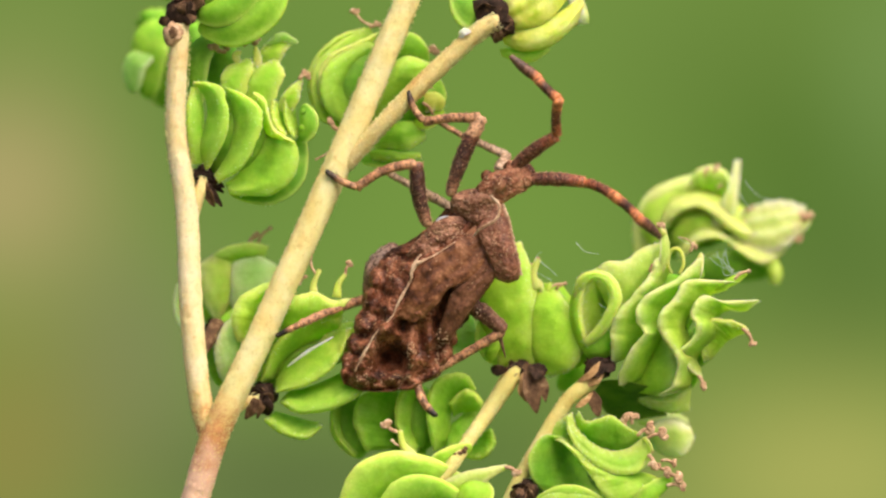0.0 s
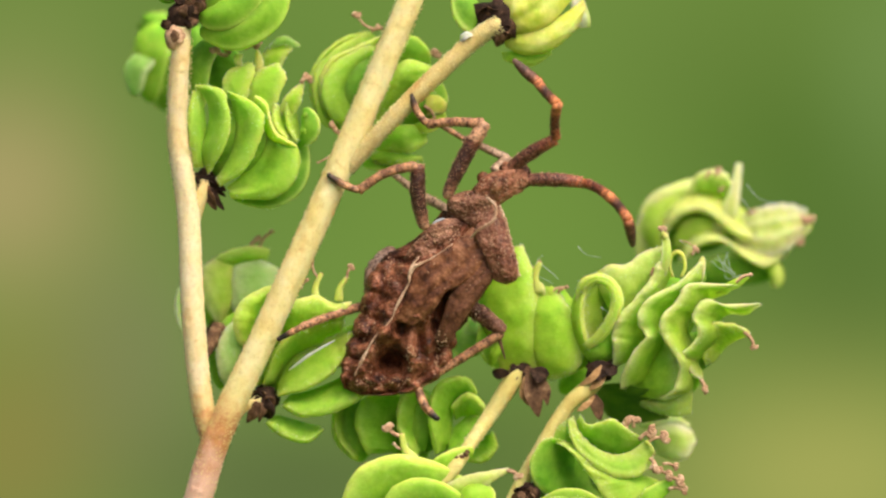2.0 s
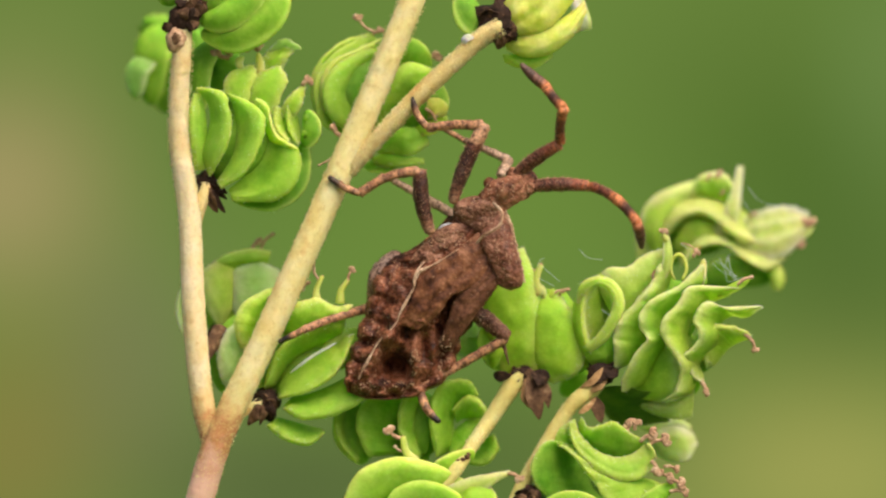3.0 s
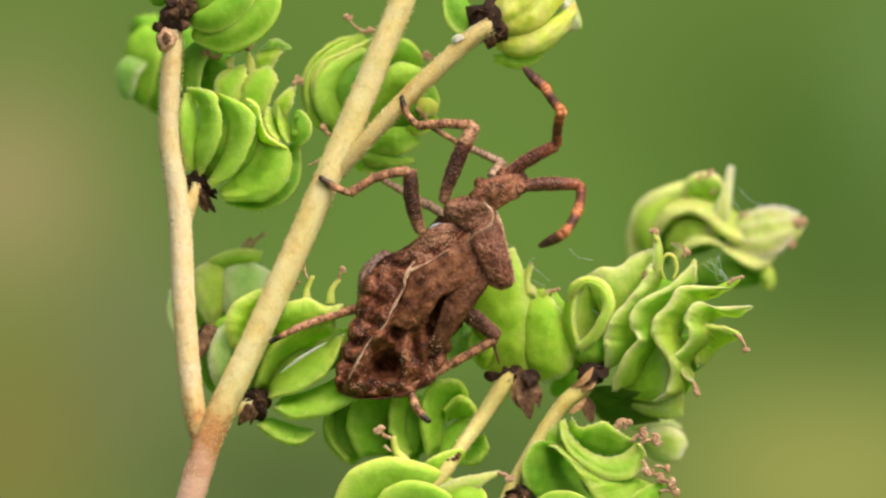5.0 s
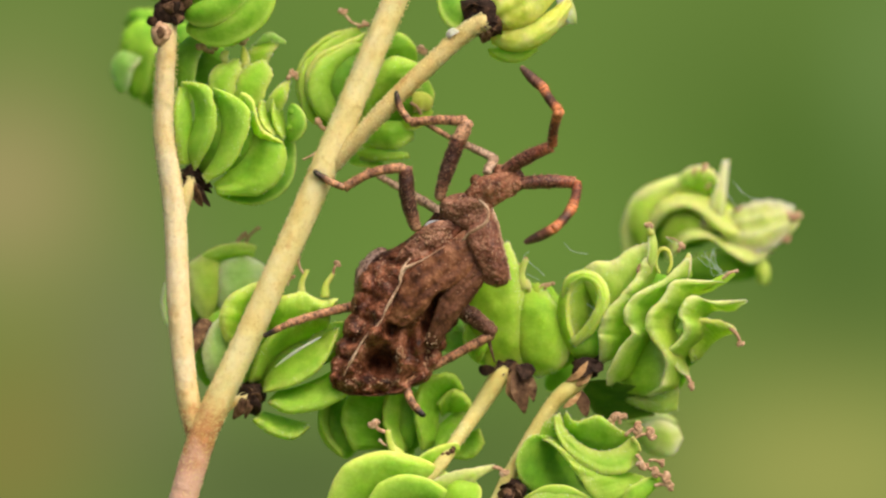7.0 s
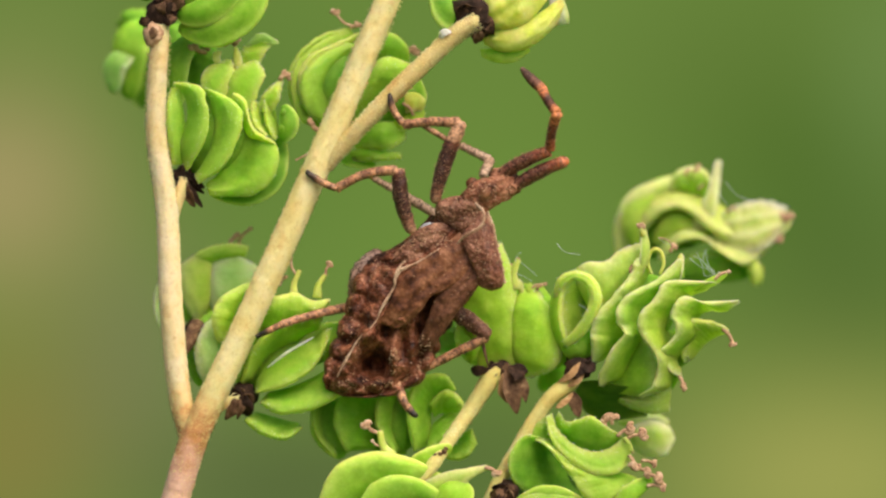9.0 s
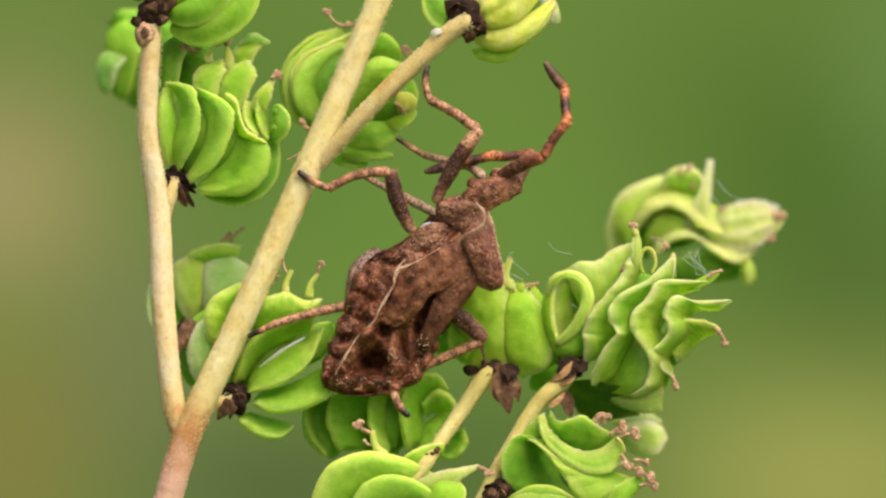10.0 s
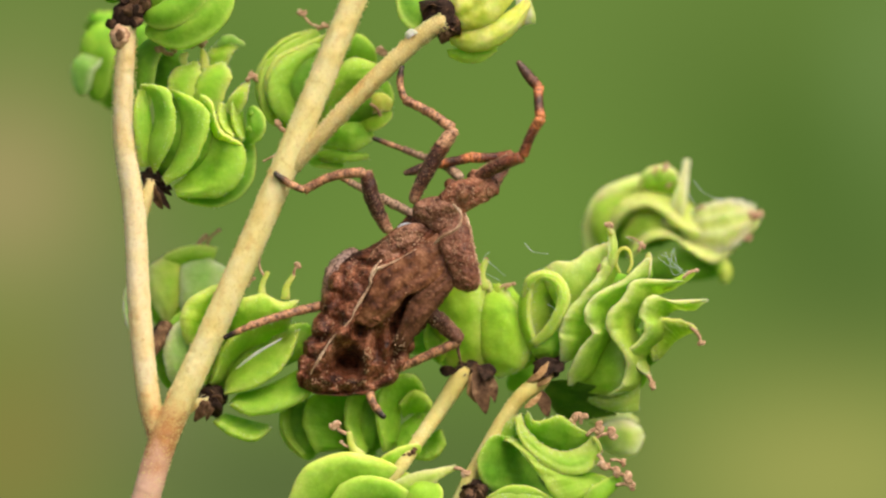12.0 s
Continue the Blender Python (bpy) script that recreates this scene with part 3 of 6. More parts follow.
def head(x, y, d, r, pods, flesh_=GREEN, husk=True, styles=(), lean=(0, 0), label="", sepals=8, far=0, fuzz=0):
    """A seed head: a brown receptacle, its spirally twisted carpels, sepals and withered styles."""
    d -= far
    bm = bmesh.new()
    lump(bm, P(x, y, d - 14), (r * U, r * U * 0.8, r * U), 0.4, 1.2, 3, 0, x * 0.37)
    core = part("seed_head", bm, DARKHUSK if husk else DEEP, stalk, label)
    for form, pts, w, opts in pods:
        bm = bmesh.new()
        opts = dict(opts)
        skin_ = opts.pop("skin", flesh_)
        if form == "bulb":
            bulb(bm, pts, w, [c - far for c in opts.pop("deep")], **opts)
        else:
            pts = [(a, b, c - far) for a, b, c in pts]
            w = w if form == "pod" else [(a, b, c - far) for a, b, c in w]
            (pod if form == "pod" else fold)(bm, pts, w, **opts)
        part("carpel", bm, skin_, core)
    rng = random.Random(int(x * 7 + y))
    if fuzz:                                    # fine down along the rims
        rims = []
        for ob in core.children:
            seam = ob.data.attributes.get("seam")
            if seam:
                rims += [(v.co + stalk.location, v.normal) for v, q in zip(ob.data.vertices, seam.data) if q.value > 0.35]
        bm = bmesh.new()
        for co, nn in rng.sample(rims, min(fuzz, len(rims))):
            way = nn + Vector((rng.uniform(-0.6, 0.6), rng.uniform(-0.6, 0.6), rng.uniform(-0.6, 0.6)))
            hair(bm, co, co + way * rng.uniform(1.2, 3.4) * U, rng.uniform(0.5, 0.9) * U)
        tagged(part("carpel_down", bm, WHITISH, core, "fine pale down along the rims"), kind="stuff")
    if husk:
        for k in range(sepals):
            a = 2 * math.pi * k / sepals + rng.uniform(-0.3, 0.3)
            q = rng.uniform(0.7, 1.1)
            ex, ey = r * q * math.cos(a) + lean[0] * 0.6, r * q * math.sin(a) + lean[1] * 0.6
            bm = bmesh.new()
            pod(bm, [(x, y, d), (x + ex * 0.6, y + ey * 0.6, d + 8 + 8 * math.sin(a)), (x + ex + lean[0], y + ey + lean[1], d + rng.uniform(-8, 10))],
                r * rng.uniform(0.28, 0.46), th=0.3, roll=rng.uniform(-50, 50), cup=0.5, bead=0.0, steps=9, sides=12, blunt=0.6, lumpy=0.4)
            part("sepal", bm, rng.choice([HUSK, DARKHUSK, DARKHUSK, HUSK]), core)
    for s in styles:
        style(core, *s[:4], s[4] - far, *s[5:])
    return core


def style(core, x0, y0, x1, y1, d=0, r=5, knob=9, green=True):
    """A withered style: a thin bent thread with a shrivelled brown stigma."""
    bm = bmesh.new()
    mx, my = (x0 + x1) / 2 + (y1 - y0) * 0.12, (y0 + y1) / 2 - (x1 - x0) * 0.12
    tube(bm, [P(x0, y0, d), P(mx, my, d + 3), P(x1, y1, d + 1)], [r * (1.5 if green else 0.9) * U, r * 0.9 * U, r * 0.7 * U], 7, 8, mat=0, rough=0.25)
    k = 0.6 * knob
    rng = random.Random(int(x1 * 3 + y1 * 5))
    turn, way = rng.uniform(0, 6.28), rng.choice((-1, 1))
    if knob > 8:
        for n in range(2):                      # shrivelled stigma lobes, curled up
            a0 = turn + 2.4 * n
            ring = [P(x1 + k * (0.75 * math.cos(a0 + way * q) + 0.4 * math.cos(a0)), y1 + k * (0.75 * math.sin(a0 + way * q) + 0.4 * math.sin(a0)), d + 2 + q) for q in (0.0, 1.1, 2.2, 3.3, 4.2)]
            tube(bm, ring, [0.42 * k * U, 0.5 * k * U, 0.4 * k * U, 0.25 * k * U], 7, 14, mat=1, rough=0.5, seed=x1)
    lump(bm, P(x1, y1, d + 2), (k * U * 0.8, k * U * 0.7, k * U * 0.65), 0.7, 1.5, 3, 1, x1 * 0.11)
    part("style", bm, [PALE if green else STYLE, STYLE], core)


def seed_heads():
    Pd, Fd, Bd = "pod", "fold", "bulb"
    # behind the slender branch, top
    head(270, 40, -170, 26, [
        (Pd, [(305, 50, -150), (268, 80, -140), (262, 175, -150)], 36, dict(side=-1, roll=15)),
        (Pd, [(270, 95, -130), (240, 115, -130), (236, 165, -135)], 24, dict(side=-1, skin=BLUISH)),
        (Pd, [(335, 40, -120), (350, 90, -120), (335, 170, -130)], 34, dict(skin=DEEP, roll=10)),
        (Pd, [(300, 80, -190), (290, 140, -180), (290, 190, -180)], 40, dict(skin=DEEP)),
    ], husk=False, far=150, label="blurred green seed head behind the side branch")
    # top, cut by the upper edge
    head(345, 0, -20, 26, [
        (Pd, [(350, 28, -6), (395, 22, 8), (440, -10, 6), (450, -70, 0)], 30, dict(side=1, roll=14, th=0.8)),
        (Pd, [(352, 50, -16), (420, 52, 0), (478, 5, 0), (480, -70, -6)], 34, dict(side=1, roll=10, th=0.8)),
        (Pd, [(350, 0, -30), (400, -40, -20), (450, -100, -20)], 46, dict(bead=0.0)),
        (Pd, [(290, 0, -30), (300, -50, -20), (330, -110, -20)], 36, dict(side=-1)),
    ], label="round green seed head above a dry node")
    # the large upper head on the slender branch
    head(358, 320, -34, 26, [
        (Pd, [(410, 344, -60), (480, 344, -60), (524, 306, -64), (534, 232, -80)], 21, dict(side=1, skin=DEEP, roll=10)),
        (Bd, [(340, 292), (331, 240), (329, 195), (337, 154)], [(358, 290), (362, 240), (360, 195), (350, 154)], dict(deep=(-24, -16, -16, -24), belly=13, tilt=-16, pale=-1, band=13, frill=1.5)),
        (Bd, [(364, 302), (352, 262), (364, 222), (366, 188), (356, 162), (341, 150)], [(368, 300), (392, 262), (405, 218), (401, 178), (388, 151), (344, 143)], dict(deep=(-20, -8, -2, -2, -4, -14), belly=15, tilt=26, skew=1.35, pale=1, band=20, frill=2.0)),
        (Bd, [(378, 310), (392, 290), (408, 258), (414, 220), (408, 184), (398, 158)], [(386, 324), (426, 300), (452, 258), (466, 210), (450, 178), (402, 154)], dict(deep=(-18, -6, 0, 0, -4, -14), belly=17, tilt=30, skew=1.35, pale=1, band=22, frill=2.2)),
        (Bd, [(480, 222), (454, 250), (440, 282), (420, 308), (399, 324)], [(498, 236), (527, 262), (521, 310), (482, 345), (406, 346)], dict(deep=(-22, -22, -22, -22, -26), belly=20, tilt=14, pale=1, band=16, creases=((0.30, 0.2, 9),), skew=1.3, frill=1.5)),
        (Fd, [(448, 164, -16), (468, 180, -4), (474, 204, 2), (482, 228, 4), (500, 242, 2), (522, 254, -6)], [(436, 200, -44), (446, 220, -44), (456, 236, -42), (468, 248, -40), (482, 256, -36), (506, 262, -34)], dict(bulge=6, thick=5.5, drop=1.2, skin=LIME, frill=1.4)),
        (Fd, [(484, 176, -30), (481, 200, -22), (488, 222, -16), (506, 240, -14)], [(502, 184, -52), (504, 206, -50), (510, 222, -48), (518, 240, -44)], dict(bulge=5, thick=4.5, skin=LIME)),
        (Fd, [(502, 172, -36), (504, 196, -30), (508, 220, -26), (522, 246, -28)], [(522, 180, -54), (524, 204, -52), (528, 224, -50), (532, 244, -50)], dict(bulge=5, thick=4.5, skin=FRESH)),
        (Bd, [(490, 196), (498, 170), (514, 152), (532, 139)], [(512, 204), (528, 180), (532, 164), (536, 142)], dict(deep=(-40, -34, -34, -38), belly=6, pale=2, band=7, skin=LIME, frill=2.0)),
        (Pd, [(532, 250, -50), (548, 220, -40), (538, 185, -46)], 20, dict(side=1, skin=DEEP)),
        (Bd, [(410, 192), (390, 150), (398, 122), (426, 102)], [(442, 192), (438, 152), (448, 128), (456, 106)], dict(deep=(-30, -24, -24, -30), belly=10, pale=2, band=14, skin=LIME, tilt=8, frill=2, taper=0.25)),
        (Bd, [(438, 200), (432, 152), (448, 122), (474, 104)], [(486, 204), (492, 162), (504, 134), (502, 108)], dict(deep=(-36, -30, -30, -36), belly=10, pale=2, band=14, skin=LIME, tilt=8, frill=2, taper=0.25)),
        (Pd, [(424, 116, -30), (418, 100, -26), (426, 90, -30)], 8, dict(side=1, skin=YELLOW)),
        (Pd, [(454, 140, -40), (456, 110, -36), (452, 82, -40)], 8, dict(side=1, roll=6, skin=YELLOW)),
        (Bd, [(458, 124), (458, 96), (474, 72)], [(492, 124), (504, 94), (522, 74)], dict(deep=(-56, -50, -56), belly=5, pale=2, band=12, skin=LIME, frill=2.0, taper=0.15)),
        (Pd, [(470, 80, -50), (498, 66, -46), (528, 76, -52)], 8, dict(side=-1, roll=6, th=0.5, bead=0.0, skin=BLUISH, lumpy=0.4)),
        (Pd, [(350, 190, -70), (350, 110, -66), (380, 60, -80)], 26, dict(skin=DEEP)),
        (Pd, [(385, 160, -100), (395, 110, -100), (410, 80, -100)], 34, dict(skin=DEEP, bead=0.0)),
        # inner filler, darker green so the valleys between the crescents look shaded
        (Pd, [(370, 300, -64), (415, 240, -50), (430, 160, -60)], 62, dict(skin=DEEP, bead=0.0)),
    ], styles=[(400, 92, 378, 82, -40, 5, 12, False), (405, 88, 398, 78, -44, 4, 9, False), (430, 80, 452, 72, -50, 5, 11, False), (530, 140, 540, 132, -36, 5, 9, False)],
        lean=(12, 16), fuzz=1500, label="plump green seed head of folded crescents, dry calyx below")
    for k, (x, y, r) in enumerate(((537, 198, 7), (541, 211, 8), (536, 226, 8))):
        extra_bead(x, y, -40, r)
    # behind the main branch
    head(628, 222, -100, 24, [
        (Fd, [(600, 216, -104), (558, 188, -94), (547, 142, -92), (563, 98, -94), (602, 66, -100), (648, 50, -108)], [(612, 206, -120), (582, 180, -120), (574, 142, -120), (588, 108, -120), (616, 88, -120), (652, 68, -120)], dict(bulge=7, frill=1.4)),
        (Fd, [(602, 208, -88), (574, 186, -78), (564, 142, -76), (584, 100, -78), (626, 80, -86), (672, 58, -98)], [(628, 205, -108), (608, 180, -110), (602, 146, -110), (618, 116, -110), (642, 96, -108), (676, 76, -110)], dict(bulge=9, skin=LIME, frill=1.2)),
        (Bd, [(604, 222), (572, 190), (566, 145), (590, 104), (646, 72)], [(640, 220), (628, 186), (622, 150), (640, 116), (676, 82)], dict(deep=(-84, -78, -78, -82, -92), belly=17, pale=-1, band=22, skew=0.8, tilt=-16, skin=GREEN, frill=1.5)),
        (Bd, [(604, 236), (560, 204), (548, 148), (566, 104), (606, 70), (652, 48)], [(630, 226), (594, 190), (586, 148), (602, 116), (634, 92), (668, 66)], dict(deep=(-106, -96, -94, -96, -100, -108), belly=12, pale=-1, band=16, skew=0.8, tilt=-16, frill=2.0)),
        (Pd, [(640, 205, -90), (625, 150, -84), (660, 100, -90)], 34, dict(skin=DEEP, roll=8)),
        (Bd, [(652, 214), (664, 164), (690, 118), (722, 99), (768, 114)], [(676, 212), (698, 178), (722, 154), (748, 146), (774, 134)], dict(deep=(-80, -62, -54, -56, -72), belly=19, pale=-1, band=22, skew=0.85, tilt=-12, skin=FRESH, frill=1.2)),
        (Pd, [(680, 100, -100), (722, 80, -90), (756, 112, -100)], 24, dict(side=-1, roll=10)),
        (Pd, [(700, 205, -84), (745, 180, -66), (775, 165, -72)], 28, dict(side=-1, roll=10, skin=DEEP)),
        (Pd, [(736, 212, -88), (764, 182, -74), (772, 138, -80)], 24, dict(side=1, roll=6, th=0.5, bead=0.04)),
        (Pd, [(726, 224, -76), (758, 214, -64), (786, 196, -70)], 14, dict(side=1, roll=6, th=0.5, bead=0.05, skin=LIME)),
        (Pd, [(730, 195, -70), (765, 180, -56), (785, 190, -66)], 18, dict(side=1, skin=YELLOW, roll=10)),
        (Bd, [(660, 244), (690, 222), (720, 214), (752, 222)], [(664, 262), (696, 264), (726, 264), (754, 246)], dict(deep=(-84, -70, -68, -80), belly=12, pale=1, band=10, skin=FRESH)),
        (Bd, [(650, 268), (684, 260), (716, 266), (744, 270)], [(660, 284), (688, 286), (718, 284), (746, 280)], dict(deep=(-88, -76, -76, -84), belly=9, pale=1, band=9)),
        (Pd, [(640, 285, -100), (672, 284, -92), (700, 292, -95)], 15, dict(side=1, skin=DEEP)),
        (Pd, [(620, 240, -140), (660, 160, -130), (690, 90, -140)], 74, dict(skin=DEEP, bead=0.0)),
    ], styles=[(665, 48, 628, 22, -100, 3, 11, False), (655, 50, 668, 44, -100, 3, 9, False), (745, 95, 768, 90, -100, 4, 13, False), (598, 246, 560, 282, -24, 2.5, 5, False), (604, 232, 584, 216, -30, 5, 10, False), (640, 232, 648, 214, -30, 6, 9, False), (748, 182, 766, 202, -50, 3, 6, False), (550, 140, 540, 132, -90, 4, 11, False)],
        fuzz=700, label="rounded green seed head partly hidden by the branch")
    # the yellow one at the top
    head(880, 30, -4, 40, [
        (Pd, [(872, 40, -36), (828, 24, -26), (808, -30, -26)], 30, dict(side=-1, skin=DEEP)),
        (Bd, [(884, 86), (912, 84), (944, 84), (970, 76)], [(888, 100), (912, 110), (944, 110), (974, 90)], dict(deep=(-40, -30, -30, -36), belly=12, pale=1, band=12, skin=FRESH)),
        (Bd, [(884, 52), (920, 46), (962, 36), (1004, 12), (1030, -10)], [(892, 78), (924, 92), (968, 86), (1006, 58), (1036, 20)], dict(deep=(-28, -16, -12, -16, -26), belly=22, lumpy=0.12)),
        (Bd, [(868, 20), (900, -20), (950, -60), (990, -90)], [(884, 52), (930, 54), (972, 36), (1012, -10)], dict(deep=(-22, -6, -2, -10), belly=26, creases=((0.6, 0.1, 5), (0.3, 0.08, 3)), lumpy=0.12)),
        (Bd, [(1000, -20), (1008, 10), (1012, 30), (1016, 46)], [(1026, -20), (1036, 6), (1042, 26), (1042, 42)], dict(deep=(-30, -26, -26, -30), belly=9, pale=1, band=10, skin=WHITISH)),
        (Bd, [(984, 30), (1000, 20), (1012, -4)], [(1000, 56), (1022, 44), (1034, 20)], dict(deep=(-30, -26, -30), belly=12)),
    ], flesh_=YELLOW, lean=(-4, 6), sepals=15, label="yellowish ripening seed head on a short side branch")
    # a papery flake on the short branch
    bm = bmesh.new()
    pod(bm, [(812, 66, 22), (822, 58, 32), (834, 56, 28)], 7, th=0.4, roll=30, cup=0.4, bead=0.0, steps=10, sides=12, lumpy=0.4)
    part("bract", bm, WHITISH, stalk, "small white papery flake")
    # left, behind the slender branch
    head(384, 572, -100, 16, [
        (Bd, [(350, 472), (394, 440), (440, 429), (476, 434)], [(366, 480), (400, 464), (440, 458), (466, 464)], dict(deep=(-104, -94, -92, -100), belly=10, pale=-1, band=12, frill=1.0)),
        (Bd, [(372, 574), (358, 522), (352, 478), (362, 450)], [(400, 570), (410, 518), (412, 476), (402, 452)], dict(deep=(-98, -86, -88, -96), belly=14, pale=-1, band=18, skin=SOFTLIME, taper=0.2)),
        (Bd, [(404, 566), (406, 512), (408, 474), (424, 452)], [(440, 572), (474, 520), (492, 480), (478, 452)], dict(deep=(-96, -84, -86, -94), belly=14, pale=2, band=20, skin=BLUISH, taper=0.2)),
        (Pd, [(360, 590, -120), (328, 560, -110), (318, 500, -115)], 20, dict(side=-1, skin=BLUISH)),
        (Pd, [(372, 575, -130), (400, 520, -120), (430, 456, -130)], 48, dict(skin=LIME, bead=0.0)),
    ], styles=[(440, 438, 452, 416, -100, 4, 9, False), (455, 435, 478, 404, -100, 3, 8, False), (325, 478, 318, 470, -100, 4, 8, False)], flesh_=BULB, lean=(-14, 18), sepals=5, far=60, label="soft green seed head behind the side branch")
    # left, below the insect
    head(464, 702, -40, 27, [
        (Bd, [(402, 690), (382, 650), (380, 610), (396, 574), (420, 556)], [(440, 690), (434, 650), (432, 616), (436, 590), (444, 570)], dict(deep=(-74, -62, -60, -62, -70), belly=12, pale=-1, band=16, skin=BLUISH, frill=1.2)),
        (Fd, [(422, 606, -44), (413, 562, -30), (430, 525, -30), (478, 500, -42)], [(474, 612, -60), (472, 574, -56), (482, 545, -54), (504, 525, -54)], dict(bulge=12, drop=1.8, skin=BULB)),
        (Fd, [(484, 508, -24), (520, 526, -8), (556, 520, -6), (588, 534, -10), (620, 530, -22)], [(478, 585, -24), (515, 594, -20), (550, 588, -18), (585, 580, -18), (610, 558, -22)], dict(bulge=12, drop=1.8, skin=BULB)),
        (Fd, [(452, 676, -46), (466, 622, -30), (486, 590, -28), (505, 560, -34)], [(466, 684, -66), (486, 640, -60), (508, 606, -58), (530, 580, -58)], dict(bulge=6)),
        (Fd, [(462, 676, -34), (484, 618, -16), (524, 578, -12), (570, 562, -16), (606, 560, -28)], [(478, 688, -56), (508, 640, -46), (548, 610, -44), (584, 594, -44), (606, 584, -44)], dict(bulge=8)),
        (Fd, [(488, 694, -18), (536, 682, 0), (578, 658, 4), (603, 628, 2), (620, 582, -10)], [(480, 684, -34), (512, 640, -28), (552, 612, -26), (588, 597, -26), (612, 578, -26)], dict(bulge=6, thick=4)),
        # thin whitish strip: the glossy highlight along the leaf's upper edge, painted on
        (Pd, [(508, 650, -2), (545, 622, 4), (590, 596, 0)], 3.0, dict(side=-1, roll=10, th=0.6, bead=0.0, skin=WHITISH, lumpy=0.5)),
        (Fd, [(496, 712, -26), (530, 729, -8), (580, 724, -4), (622, 706, -8), (650, 684, -16)], [(500, 694, -40), (540, 686, -36), (582, 670, -34), (622, 650, -34), (650, 650, -36)], dict(bulge=14)),
        (Fd, [(468, 742, -40), (500, 766, -28), (540, 775, -26), (570, 754, -34)], [(482, 726, -52), (510, 734, -48), (545, 744, -48), (568, 748, -48)], dict(bulge=10)),
        (Pd, [(460, 680, -90), (520, 620, -80), (590, 600, -90)], 56, dict(skin=GREEN, bead=0.0)),
        (Pd, [(392, 684, -106), (404, 610, -98), (440, 545, -104)], 40, dict(skin=GREEN, bead=0.0)),
        (Pd, [(440, 640, -80), (470, 570, -74), (530, 535, -80)], 44, dict(skin=LIME, bead=0.0)),
        (Pd, [(560, 640, -60), (600, 610, -52), (640, 575, -60)], 30, dict(skin=GREEN, side=-1, roll=6, bead=0.03)),
    ], styles=[(556, 530, 566, 478, -20, 6, 3), (560, 486, 550, 456, -24, 3, 7, False), (596, 526, 612, 484, -16, 6, 3), (611, 488, 619, 466, -14, 3, 9, False), (530, 505, 540, 490, -24, 3, 8, False)],
        lean=(-6, 12), sepals=8, fuzz=700, label="green seed head with pointed carpels and dry brown calyx")
    # right under the insect
    head(735, 796, -90, 18, [
        (Fd, [(608, 688, -90), (588, 728, -78), (596, 772, -78), (626, 808, -88)], [(640, 690, -120), (630, 740, -116), (640, 780, -116), (658, 806, -116)], dict(bulge=6)),
        (Pd, [(640, 810, -100), (612, 750, -96), (626, 690, -100)], 30, dict(side=-1, skin=DEEP, roll=10)),
        (Fd, [(684, 686, -76), (642, 702, -62), (628, 745, -60), (648, 798, -74)], [(720, 690, -110), (716, 730, -108), (716, 765, -108), (722, 798, -108)], dict(bulge=14)),
        (Fd, [(734, 674, -58), (706, 706, -44), (704, 755, -42), (732, 802, -54)], [(758, 690, -90), (748, 725, -86), (748, 765, -86), (752, 798, -86)], dict(bulge=8)),
        (Pd, [(740, 795, -80), (736, 745, -76), (745, 690, -78)], 26, dict(skin=DEEP, bead=0.0)),
        (Fd, [(768, 798, -58), (758, 738, -42), (762, 695, -40), (786, 667, -44), (824, 666, -50), (842, 690, -60)], [(800, 796, -80), (798, 750, -74), (800, 722, -72), (808, 708, -72), (822, 702, -72), (832, 704, -72)], dict(bulge=9)),
        (Fd, [(790, 802, -66), (828, 776, -56), (852, 748, -58), (848, 728, -64)], [(782, 776, -84), (798, 752, -80), (814, 738, -80), (828, 726, -82)], dict(bulge=9)),
        (Fd, [(794, 716, -64), (822, 692, -54), (850, 708, -54), (856, 742, -64)], [(800, 742, -80), (814, 732, -78), (828, 734, -78), (836, 750, -80)], dict(bulge=8, skin=FRESH)),
        (Fd, [(820, 808, -98), (852, 810, -88), (874, 786, -88), (868, 758, -96)], [(818, 788, -112), (834, 784, -108), (844, 774, -108), (850, 762, -110)], dict(bulge=7)),
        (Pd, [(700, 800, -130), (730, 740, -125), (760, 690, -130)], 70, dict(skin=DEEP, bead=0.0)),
    ], husk=False, label="shaded green seed head under the insect")
